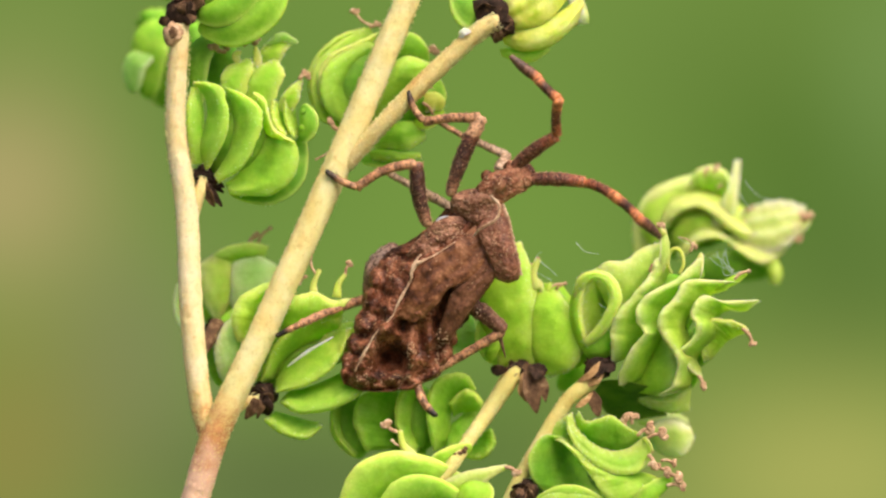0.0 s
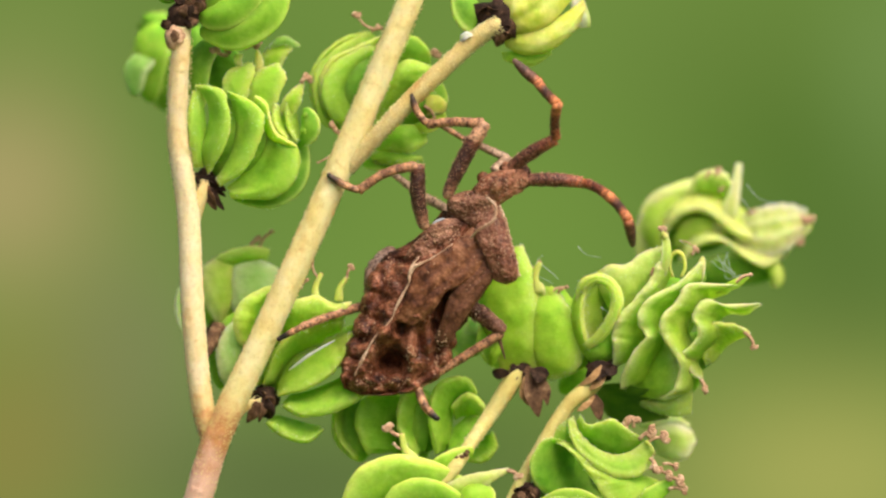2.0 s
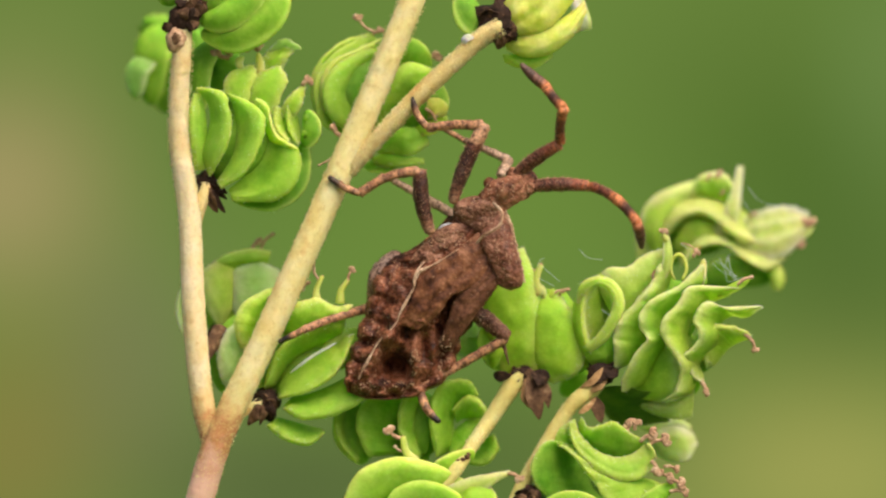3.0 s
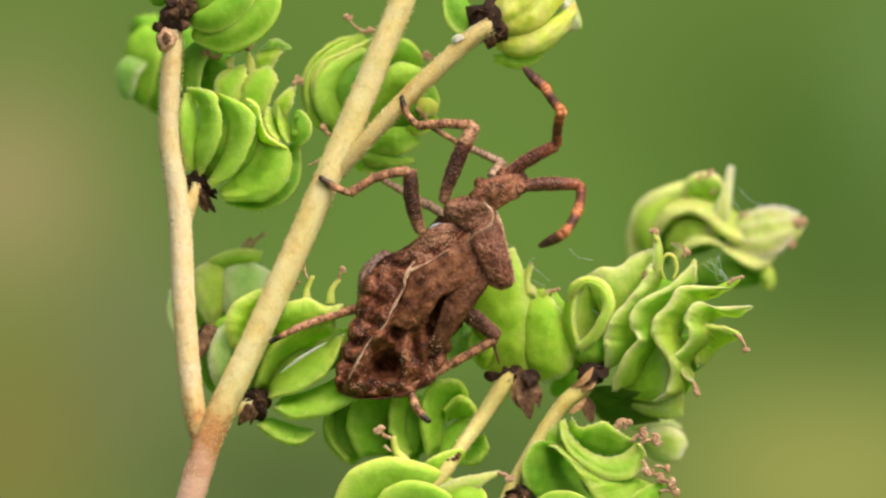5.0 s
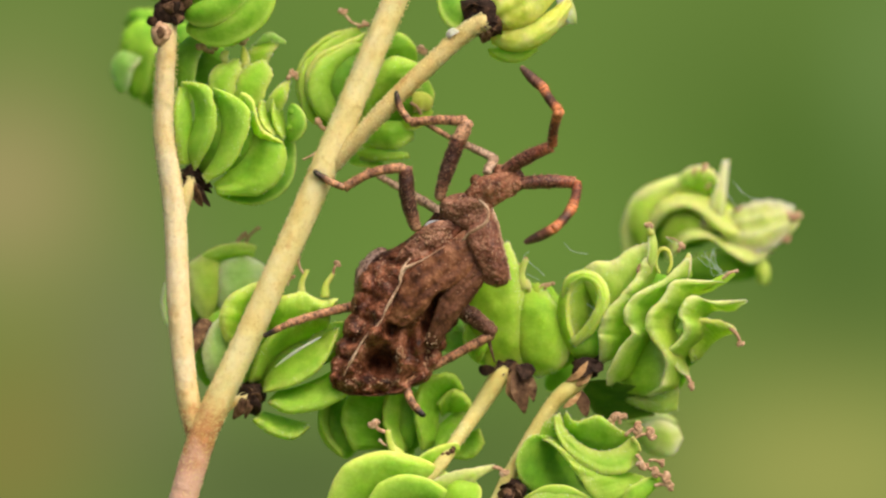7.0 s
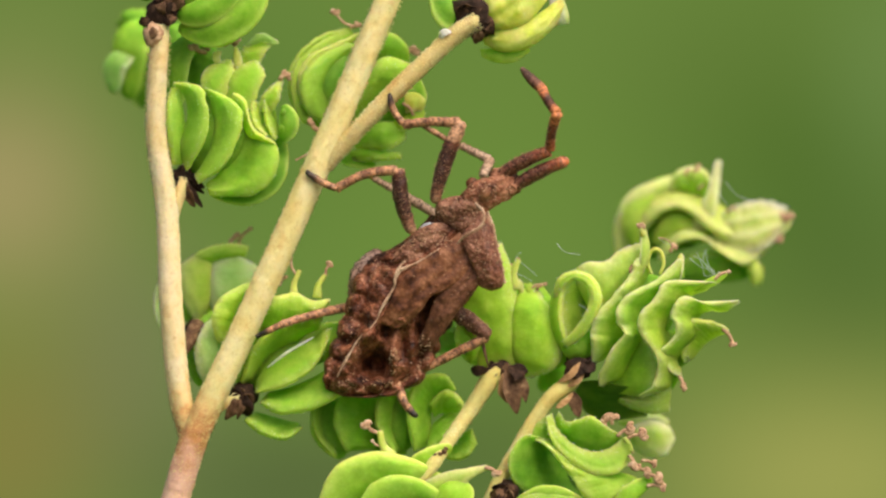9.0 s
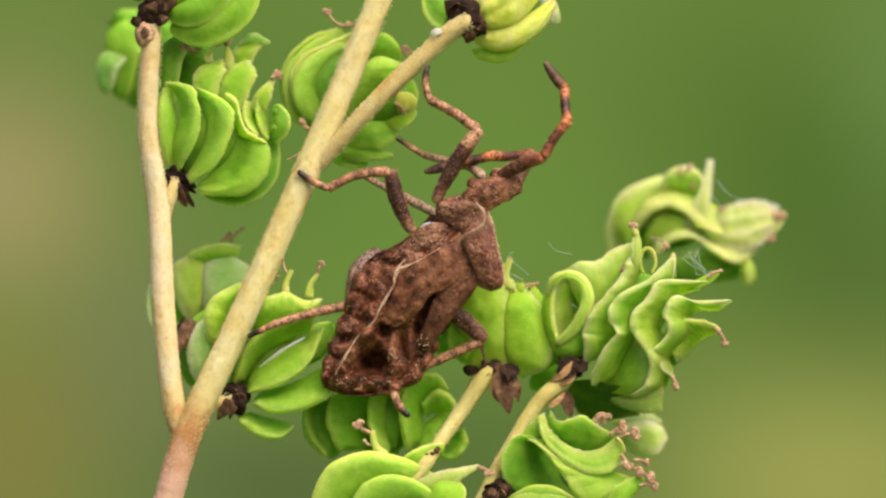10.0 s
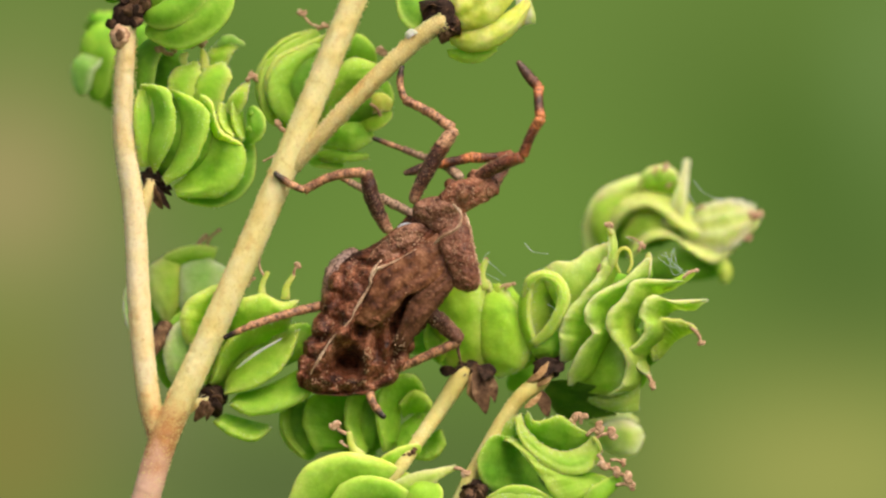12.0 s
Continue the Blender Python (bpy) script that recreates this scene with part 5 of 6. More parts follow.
# ---- how the stalk sways and the insect shifts: seconds, right, down (plan units), clockwise turn ----
SWAY_A = [(0, 0, 0), (0.1, 1, 0), (0.2, 3, 1), (0.3, 2, 0), (0.4, -2, 0), (0.5, -4.6, 0), (0.6, -6, 0), (0.7, -7.5, 0), (0.8, -6, 1), (0.9, -4, 1), (1, -3, 1), (1.1, -1, 1), (1.2, -3, -1), (1.3, -3.5, -1), (1.4, -11, -2), (1.5, -15.3, -3), (1.6, -14, -3), (1.7, -16, -3), (1.8, -8, -1), (1.9, -3, 2), (2, 3, 6.1), (2.1, 1, 6), (2.2, -4, 3), (2.3, -4, 1), (2.4, 1, 0), (2.5, 5, 2), (2.6, 15, 8), (2.7, 18, 9), (2.8, 15, 11), (2.9, 11, 12), (3, 5, 10.7), (3.1, 8, 9.5), (3.2, 14.5, 11.5)]
SWAY_B = [(4.8, 2, 10.5), (4.9, -3, 10), (5, -12, 10.5), (5.1, -12.5, 11), (5.2, -17, 11), (5.3, -17, 10), (5.4, -10, 8), (5.5, -7.6, 7.4), (5.6, -3, 5), (5.7, -3, 5), (5.8, -9, 4.5), (5.9, -18, 4.5), (6, -30.6, 3), (6.1, -34, 3), (6.2, -31, 4), (6.3, -30, 4), (6.4, -25, 3.5), (6.5, -26, 4.4), (6.6, -29, 3), (6.7, -33, 1), (6.8, -35, -1), (6.9, -35, -1), (7, -21.5, 0), (7.1, -16, 1), (7.2, -9, 5)]
SWAY_C = [(8.8, -27.5, 5.5), (8.9, -26, 5), (9, -35.2, 1), (9.1, -38, 1), (9.2, -37, 4), (9.3, -33, 5), (9.4, -36, 6), (9.5, -40, 6.5), (9.6, -48, 0), (9.7, -53, -2.5), (9.8, -58.5, -6), (9.9, -54, -5.5), (10, -49.5, 0.5), (10.1, -48, 4), (10.2, -47, 13), (10.3, -52, 14), (10.4, -77, 12.5), (10.5, -90, 12.8), (10.6, -109, 11), (10.7, -119, 10.5), (10.8, -105, 10), (10.9, -96, 10), (11, -73.5, 7.5), (11.1, -63, 8.5), (11.2, -76, -1), (11.3, -75, 1), (11.4, -82.5, 3), (11.5, -85.6, 3.5), (11.6, -68, 15), (11.7, -68, 15), (11.8, -68, 14), (11.9, -68, 12.5), (12, -92, 3)]
SWAY = [(t, x, y, -0.14 * max(0.0, t - 9.5)) for t, x, y in SWAY_A + SWAY_B + SWAY_C]
SHIFT = [(0.0, 0, 0, 0), (0.5, -2.6, 3.4, 0), (1.0, -2.4, 2.7, 0), (1.5, -4.2, 1.9, -0.14), (2.0, -6.5, -1.5, -1.1), (2.5, -5.7, -0.8, -1.2), (3.0, 0.4, 2.3, -0.3), (3.2, 0.4, 2.3, -0.3),
         (4.8, 0.4, 2.3, -0.3), (5.0, 0.4, 2.3, -0.28), (5.5, 1.5, 5.8, 0.12), (6.0, 1.1, 5.8, 0.2), (6.5, 1.9, 6.5, 0.1), (7.0, 2, 7.6, 0.05), (7.2, 2, 7.6, 0.1),
         (8.8, 5.5, 10.5, 0.7), (9.0, 6.1, 10.7, 0.84), (9.5, 9.7, 13, 1.25), (9.6, 16, 10.6, 1.55), (9.7, 19, 9.5, 1.7), (10.0, 19.2, 9.9, 1.7), (10.5, 20, 9.6, 2.1), (11.0, 19, 9.8, 2.1), (11.5, 19.2, 9.1, 2.15), (12.0, 19.9, 8.1, 2.3)]
BUG0 = (772, 497, 10)


def at_time(rows, t):
    for a, b in zip(rows, rows[1:]):
        if t <= b[0]:
            f = (t - a[0]) / (b[0] - a[0])
            return [x + (y - x) * f for x, y in zip(a[1:], b[1:])]
    return list(rows[-1][1:])


def bug_pose(t):
    sx, sy, _ = at_time(SWAY, t)
    bx, by, turn = at_time(SHIFT, t)
    return Matrix.Translation(P(BUG0[0] + sx + bx, BUG0[1] + sy + by, BUG0[2])) @ pose(0, 0, 0, 0, turn, 0)


def in_bug(t, p):
    """A place of the plan sheet at t seconds, in the insect's own space."""
    return bug_pose(t).inverted() @ P(*p)


def held(t, p):
    """A place that sways with the stalk, in the insect's own space."""
    sx, sy, _ = at_time(SWAY, t)
    return in_bug(t, (p[0] + sx, p[1] + sy, p[2]))


def unswayed(t, p):
    """A place seen at t seconds, with the sway of that moment taken off."""
    sx, sy, _ = at_time(SWAY, t)
    return (p[0] - sx, p[1] - sy, *p[2:])


TIMES = sorted({r[0] for r in SWAY} | {3.6, 4.0, 4.4, 7.6, 8.0, 8.4})

# ---- the insect ----
bug = new("squash_bug")
bug.location = P(*BUG0)
tagged(bug, "brown granular dock bug nymph clinging to the stalk", "insect")
MOVERS = []        # each moving piece with its rows


def bone(name, length, radii, mat, label="", bend=0.0, sides=14, rough=0.22, fuzz=0.0):
    """A limb piece along its own z from 0; sizes in plan units."""
    bm = bmesh.new()
    n = 26
    rings = []
    for i in range(n + 1):
        u = i / n
        f = u * (len(radii) - 1)
        k = min(int(f), len(radii) - 2)
        r = radii[k] + (radii[k + 1] - radii[k]) * (f - k)
        if i in (0, n):
            r *= 0.55
        x = bend * math.sin(math.pi * u) * length
        ring = []
        for j in range(sides):
            a = 2 * math.pi * j / sides
            q = r * (1 + rough * noise.noise(Vector((math.cos(a) * 2, math.sin(a) * 2, u * length * 0.11 + length))))
            ring.append(Vector((x + q * math.cos(a), q * math.sin(a), u * length)) * U)
        rings.append(ring)
    skin(bm, rings)
    ob = part(name, bm, mat, bug, label, origin=(0, 0, 0))
    if fuzz:
        rng = random.Random(int(length * 10))
        bm = bmesh.new()
        for _ in range(int(length * fuzz)):
            ring = rings[rng.randrange(2, n)]
            j = rng.randrange(sides)
            p, q = ring[j], ring[(j + 1) % sides]
            p = p.lerp(q, rng.random()) + Vector((0, 0, rng.uniform(-0.5, 0.5) * length / n * U))
            out = Vector((p.x, p.y, 0)).normalized() + Vector((0, 0, rng.uniform(0.2, 1.0)))
            hair(bm, p, p + out * rng.uniform(1.6, 3.6) * U, rng.uniform(0.6, 1.1) * U)
        tagged(part("bristles", bm, GRAIN, ob, "short pale bristles", origin=(0, 0, 0)), kind="stuff")
    return ob


def aim(p, q):
    """The pose of a piece that reaches from p towards q."""
    z = (q - p).normalized()
    x = Vector((0, -1, 0)).cross(z)
    x = x.normalized() if x.length > 1e-4 else Vector((1, 0, 0))
    y = z.cross(x)
    m = Matrix((x, y, z)).transposed().to_4x4()
    m.translation = p
    return m


def settle(joints, lengths, fixed_end=True, rounds=12):
    """Joints moved so that the pieces keep their lengths."""
    js = [j.copy() for j in joints]
    root, end = js[0].copy(), js[-1].copy()
    for _ in range(rounds):
        if fixed_end:
            js[-1] = end.copy()
            for i in range(len(js) - 2, -1, -1):
                js[i] = js[i + 1] + (js[i] - js[i + 1]).normalized() * lengths[i] * U
        js[0] = root.copy()
        for i in range(1, len(js)):
            js[i] = js[i - 1] + (js[i] - js[i - 1]).normalized() * lengths[i - 1] * U
    return js


def leg(hip, knee, ankle, claw, radii, mats, bends=(0, 0, 0), rows=None, free=False, slack=0.0):
    """A leg: femur, tibia and tarsus. Joints at rest on the plan sheet; rows of (seconds, knee, ankle, claw) where it steps."""
    rest = [hip, knee, ankle, claw]
    ln = [(P(*a) - P(*b)).length / U for a, b in zip(rest, rest[1:])]
    names = ("femur", "tibia", "tarsus")
    obs = [bone(n, l * 1.03, r, m, "", b, fuzz=f) for n, l, r, m, b, f in zip(names, ln, radii, mats, bends, (2.0, 1.2, 0))]
    base = in_bug(0.0, hip)
    paths = [[], [], []]
    still = [(r[0], *unswayed(r[0], r[1]), *unswayed(r[0], r[2]), *unswayed(r[0], r[3])) for r in rows or ()]
    for t in TIMES:
        if rows:
            k = at_time(still, t)
            js = [base] + [held(t, k[i:i + 3]) for i in (0, 3, 6)]
        else:
            js0 = [in_bug(0.0, p) for p in rest]
            end = held(t, claw)
            move = end - js0[3]
            knee_ = js0[1] + (move * 0.45 if not slack else Vector((0, -slack * min(move.length, 24 * U) / 24, 0)))
            js = [base, knee_, js0[2] + move, end]
        js = settle(js, ln, not free)
        for path, a, b in zip(paths, js, js[1:]):
            path.append((t, aim(a, b)))
    MOVERS.extend(zip(obs, paths))
    return obs


def antenna(base, rows, label):
    """Four ringed pieces; rows: seconds, then (x, y) of three joints and the tip, and which way they lean (+1 to the viewer)."""
    ln = (106, 75, 63, 60)
    obs = [bone("antenna_scape", ln[0], [10, 12, 12.5, 11, 10], SCAPE, label, 0.03, rough=0.1, fuzz=2.4), bone("antenna_segment", ln[1] + 3, [9.2, 8.4, 8.8, 10], RING_A, "", 0.04, rough=0.08, fuzz=1.0),
           bone("antenna_segment", ln[2] + 3, [9.4, 8.4, 8.4, 9.4], RING_B, "", 0.03, rough=0.08), bone("antenna_club", ln[3], [9, 9.8, 9.2, 7.5, 4], CLUB, "", 0.02, rough=0.08)]
    paths = [[], [], [], []]
    still = [(r[0], *(c for i in range(4) for c in unswayed(r[0], r[1][2 * i:2 * i + 2])), *r[2]) for r in rows]
    for t in TIMES:
        now = at_time(still, t)
        sx, sy, _ = at_time(SWAY, t)
        flat, lean = [c + (sy if i % 2 else sx) for i, c in enumerate(now[:8])], now[8:]
        js = [in_bug(t, base(t))]
        for i in range(4):
            p = in_bug(t, (flat[2 * i], flat[2 * i + 1], BUG0[2]))
            p.y = js[-1].y
            v = p - js[-1]
            gap = (ln[i] * U) ** 2 - v.length ** 2
            if gap > 0:
                v.y = -lean[i] * math.sqrt(gap)
            js.append(js[-1] + v.normalized() * ln[i] * U)
        for path, a, b in zip(paths, js, js[1:]):
            path.append((t, aim(a, b)))
    MOVERS.extend(zip(obs, paths))


def bug_body():
    # abdomen and thorax: stations from tail to neck, left edge, right edge, ridge and their depths
    st = [((608, 680), (640, 693), 0.40, 8, 12), ((605, 656), (698, 693), 0.26, 10, 28), ((611, 630), (738, 684), 0.23, 12, 38), ((620, 603), (774, 662), 0.23, 14, 46),
          ((633, 570), (794, 634), 0.28, 16, 50), ((645, 535), (804, 606), 0.34, 16, 52), ((656, 500), (810, 580), 0.38, 16, 54), ((668, 470), (834, 550), 0.385, 16, 56),
          ((688, 444), (862, 514), 0.35, 16, 58), ((725, 426), (878, 486), 0.40, 16, 58), ((760, 400), (882, 440), 0.45, 14, 54), ((790, 368), (894, 394), 0.50, 12, 50)]
    L = [Vector((a[0], a[1], 0)) for a, *_ in st]
    R = [Vector((b[0], b[1], 0)) for _, b, *_ in st]
    K = [Vector((c, e, h)) for *_, c, e, h in st]
    bm = bmesh.new()
    rings = []
    n = 160
    # hollows and warts of the back: place, half sizes, height
    dents = [(690, 634, 23, 19, -76), (682, 584, 13, 12, 20), (713, 578, 12, 24, -24), (700, 604, 16, 8, -14), (645, 578, 15, 12, 11), (634, 612, 14, 11, 10), (630, 645, 14, 13, 9), (662, 545, 13, 14, 8),
             (726, 624, 8, 20, 18), (755, 640, 13, 14, 11), (762, 600, 9, 16, 14), (743, 602, 7, 20, -14), (655, 668, 13, 9, 10), (690, 672, 13, 8, 10), (724, 668, 13, 9, 9), (708, 654, 9, 13, -14), (664, 655, 7, 11, -10),
             (748, 556, 18, 13, 12), (640, 596, 12, 4, -9), (632, 628, 12, 4, -9), (788, 514, 8, 8, -28), (784, 530, 7, 13, -34), (779, 552, 6, 14, -34), (772, 576, 6, 14, -30), (715, 456, 16, 8, -18), (696, 494, 9, 8, 7),
             (680, 520, 8, 10, -8), (772, 618, 7, 10, -12), (785, 625, 9, 12, 10), (660, 620, 12, 26, 9), (720, 545, 22, 16, 5),
             (655, 520, 12, 14, 9), (668, 498, 10, 10, 8), (672, 562, 9, 9, -10), (655, 590, 10, 5, -9), (645, 622, 10, 5, -9), (610, 660, 9, 9, 7), (640, 676, 11, 7, 8), (672, 684, 9, 6, 7), (705, 684, 9, 6, 7), (736, 676, 9, 7, 7),
             (656, 682, 4, 8, -8), (688, 684, 4, 8, -8), (720, 680, 4, 8, -8), (700, 470, 9, 12, -9), (715, 470, 7, 10, 6)]
    for i in range(n + 1):
        u = i / n
        l, r, k = spline(L, u), spline(R, u), spline(K, u)
        seg = u * 11
        groove = 0.5 + 0.5 * math.cos(2 * math.pi * seg * 0.86)       # segment joints
        lobe = 1 + (0.075 * abs(math.sin(math.pi * seg * 0.86)) if u < 0.62 else 0)
        mid = (l + r) / 2
        l, r = mid + (l - mid) * lobe, mid + (r - mid) * lobe
        ring = []
        for j in range(96):
            v = j / 96
            if v < 0.72:                                            # the back
                a = v / 0.72
                p = l.lerp(r, a)
                q = max(0.0, a / k.x if a < k.x else (1 - a) / (1 - k.x))
                h = -k.y * 0.4 + (k.z + k.y * 0.4) * (q ** 0.75 if a > k.x else q ** 0.9)
                ab = 1.0 if u < 0.62 else max(0.0, 1 - (u - 0.62) / 0.08)
                rim = math.exp(-((a - 0.04) / 0.05) ** 2) + math.exp(-((a - 0.95) / 0.05) ** 2)
                knob = abs(math.sin(math.pi * seg * 0.86)) ** 0.7
                h += ab * ((6 + 6 * knob) * rim - 5 * math.exp(-((a - 0.14) / 0.05) ** 2) - 4 * math.exp(-((a - 0.86) / 0.05) ** 2))
                h -= ab * 1.5 * groove ** 8 * (1 - math.exp(-((a - k.x) / 0.05) ** 2))
                for gx, gy, gr, gw, gh in dents:
                    h += gh * math.exp(-((p.x - gx) / gr) ** 2 - ((p.y - gy) / gw) ** 2)
                x = Vector((p.x, p.y, 0))
                h += (7.0 * noise.fractal(x * 0.034, 0.9, 2.0, 5) + 4.0 * (0.4 - abs(noise.noise(x * 0.045)))) * (0.15 + 0.85 * ab) + 0.9 * noise.noise(x * 0.17)
            else:                                                   # the belly
                b = (v - 0.72) / 0.28
                p = r.lerp(l, b)
                h = -k.y * 0.4 - 46 * math.sin(math.pi * b) * min(1, u * 6)
            out = 1 + 0.02 * noise.noise(Vector((p.x, p.y, 9)) * 0.12)
            p = mid + (p - mid) * out
            ring.append(P(p.x, p.y, h))
        rings.append(ring)
    skin(bm, rings)
    part("abdomen", bm, BROWN, bug, "brown warty abdomen with scalloped edges", BUG_AT)

    def plate(name, pts, w, mat, label="", **o):
        bm = bmesh.new()
        pod(bm, pts, w, **{**dict(bead=0.0, steps=64, sides=64, lumpy=0.16, grit=2.0, th=0.3, cup=0.05, roll=0, blunt=0.5), **o})
        return part(name, bm, mat, bug, label, BUG_AT)

    # wing pads
    bm = bmesh.new()
    bulb(bm, [(842, 398), (800, 432), (758, 460), (734, 492), (718, 528), (702, 562)], [(872, 440), (858, 470), (824, 498), (792, 514), (772, 542), (734, 572)], (52, 55, 56, 56, 53, 44), 8, creases=((0.3, 0.12, 2), (0.66, 0.1, 3)), grit=0.9, lumpy=0.3, full=0.36)
    part("wing_pad", bm, RUST, bug, "smooth rusty brown wing pad", BUG_AT)
    bm = bmesh.new()
    bulb(bm, [(862, 440), (848, 476), (804, 512), (787, 552), (770, 600)], [(874, 446), (880, 482), (852, 524), (822, 566), (794, 608)], (54, 54, 48, 40, 26), 9, creases=((0.42, 0.12, 3),), grit=0.9, lumpy=0.25, full=0.38)
    part("wing_pad", bm, PAD, bug, "dull brown outer wing pad", BUG_AT)
    # pronotum and its flared lobes
    bm = bmesh.new()
    bulb(bm, [(794, 370), (802, 346), (834, 334), (870, 338), (890, 352)], [(800, 378), (824, 390), (848, 402), (874, 384), (894, 366)], (26, 36, 44, 46, 42), 19, creases=((0.62, 0.16, 4),), grit=1.9, lumpy=0.22, full=0.4, taper=0.12)
    part("pronotum", bm, GREYBROWN, bug, "granular saddle-shaped pronotum", BUG_AT)
    bm = bmesh.new()
    bulb(bm, [(868, 348), (856, 384), (844, 410), (858, 446), (870, 474), (876, 492), (892, 500)], [(884, 350), (898, 382), (905, 410), (914, 446), (921, 474), (918, 494), (900, 502)], (44, 52, 58, 60, 58, 54, 50), 19, creases=((0.25, 0.2, 3),), grit=1.2, lumpy=0.08, full=0.42)
    part("pronotum_lobe", bm, LOBE, bug, "flared brown lobe with a pale seam", BUG_AT)
    bm = bmesh.new()
    bulb(bm, [(846, 398), (812, 382), (776, 390), (748, 416), (716, 446)], [(848, 412), (816, 430), (782, 446), (752, 460), (724, 462)], (34, 38, 36, 32, 22), 15, creases=((0.4, 0.14, 3), (0.75, 0.12, 3)), grit=1.9, lumpy=0.3, full=0.4, taper=0.12)
    part("pronotum_lobe", bm, GREYBROWN, bug, "pinkish brown granular shoulder", BUG_AT)
    # a small pale membrane over the middle hip
    plate("hip_membrane", [(770, 396, 24), (784, 389, 30), (798, 385, 24)], 6, MEMBRANE, "small bluish white hip membrane", th=0.5, blunt=0.5, steps=16, sides=14, grit=0.2)
    # head
    plate("head", [(838, 356, 28), (870, 340, 44), (906, 322, 48), (944, 302, 34)], 28, HEADSKIN, "narrow granular head", th=0.75, blunt=0.32, lumpy=0.2)
    for x, y, d, r in ((886, 328, 74, 12), (862, 312, 40, 11)):
        bm = bmesh.new()
        lump(bm, P(x, y, d - 2), (r * U, r * U * 0.8, r * U), 0.08, 1.0, 3)
        part("eye", bm, RUST, bug, "small domed reddish eye", BUG_AT)
    for x, y, d in ((908, 300, 42), (932, 318, 46)):
        bm = bmesh.new()
        lump(bm, P(x, y, d), (16 * U, 14 * U, 15 * U), 0.35, 1.4, 3)
        part("antenna_base", bm, HEADSKIN, bug, "", BUG_AT)
    # grains along the outer seam of the lobe
    rng = random.Random(9)
    bm = bmesh.new()
    for k in range(44):
        f = k / 43
        p = spline([Vector(q) for q in ((890, 362, 52), (899, 384, 57), (904, 404, 61), (911, 432, 63), (918, 462, 61), (922, 486, 57))], f)
        q = rng.uniform(0.7, 1.3)
        lump(bm, P(p.x + rng.uniform(-1, 1), p.y, p.z), (2.6 * q * U, 2.2 * q * U, 3.4 * q * U), 0.3, 1.0, 1, 0, k)
    part("pale_seam", bm, CREAM, bug, "grainy cream edge", BUG_AT)
    # pale grains strewn over the skin
    def surfaces():
        out = []
        for ob in bug.children:
            if ob.type == "MESH":
                out.append(BVHTree.FromPolygons([v.co + BUG_AT for v in ob.data.vertices], [tuple(f.vertices) for f in ob.data.polygons]))
        return out

    trees = surfaces()
    bm = bmesh.new()
    for x, y, rx, ry, n, big in ((890, 326, 46, 22, 90, 1.5), (846, 362, 40, 26, 90, 1.5), (888, 430, 22, 56, 80, 1.3), (772, 410, 50, 20, 90, 1.7), (728, 626, 8, 26, 26, 2.6), (782, 618, 14, 40, 60, 2.2),
                                 (642, 600, 26, 74, 80, 1.7), (690, 672, 70, 12, 80, 1.8), (820, 470, 60, 60, 60, 1.2), (690, 470, 26, 26, 40, 1.5), (906, 400, 8, 30, 26, 2.2)):
        for _ in range(int(n * 0.95)):
            a, q = rng.uniform(0, 6.283), math.sqrt(rng.random())
            px, py = x + rx * q * math.cos(a), y + ry * q * math.sin(a)
            top, ray = P(px, py, 260), P(px, py, -60) - P(px, py, 260)
            hits = [h[0] for h in (tree.ray_cast(top, ray) for tree in trees) if h[0] is not None]
            if hits:
                c = min(hits, key=lambda h: h.y)
                k = big * rng.uniform(0.5, 1.15) * U
                lump(bm, c, (k, k * 0.8, k), 0.3, 1.0, 1, 0, px)
    grains = part("skin_grain", bm, GRAIN, bug, "tiny pale grains on the brown skin", BUG_AT)
    tagged(grains, kind="stuff")
    # the spur under the hind knee
    bm = bmesh.new()
    tube(bm, [P(*p) for p in ((884, 590, 8), (889, 612, 10), (895, 634, 8))], [4 * U, 3 * U, 1.2 * U], 8, 12, rough=0.2)
    part("knee_spur", bm, HUSK, bug, "small dark spur under the hind knee", BUG_AT)
    # pale line down the back
    bm = bmesh.new()
    tube(bm, [P(*p) for p in ((746, 450, 62), (736, 462, 64), (729, 476, 64), (727, 492, 63))], [1.0 * U, 1.9 * U, 1.6 * U], 8, 16, rough=0.5)
    part("back_line", bm, CREAM, bug, "short cream strand that joins the back line", BUG_AT)
    bm = bmesh.new()
    tube(bm, [P(*p) for p in ((872, 352, 76), (884, 364, 78), (897, 386, 70))], [1.4 * U, 1.2 * U, 0.8 * U], 8, 16, rough=0.4)
    part("back_line", bm, CREAM, bug, "faint cream line on the collar", BUG_AT)
    bm = bmesh.new()
    tube(bm, [P(*p) for p in ((868, 346, 74), (884, 364, 84), (878, 388, 86), (852, 404, 80), (838, 418, 66))], [1.6 * U, 3 * U, 3 * U, 1.4 * U], 8, 24, rough=0.4)
    part("back_line", bm, CREAM, bug, "thin cream line along the back", BUG_AT)
    bm = bmesh.new()
    tube(bm, [P(*p) for p in ((806, 428, 64), (772, 450, 61), (748, 462, 60), (736, 468, 59), (729, 482, 58), (727, 495, 58), (714, 520, 57), (702, 542, 56), (697, 556, 55), (682, 574, 55), (664, 592, 52), (650, 616, 48), (640, 634, 45), (628, 658, 40))],
         [0.8 * U, 1.6 * U, 2.8 * U, 3.0 * U, 1.8 * U, 2.6 * U, 1.0 * U, 1.7 * U, 1.2 * U, 2.2 * U, 1.2 * U], 8, 120, rough=0.7)
    part("back_line", bm, CREAM, bug, "thin cream line along the back", BUG_AT)


BUG_AT = P(*BUG0)


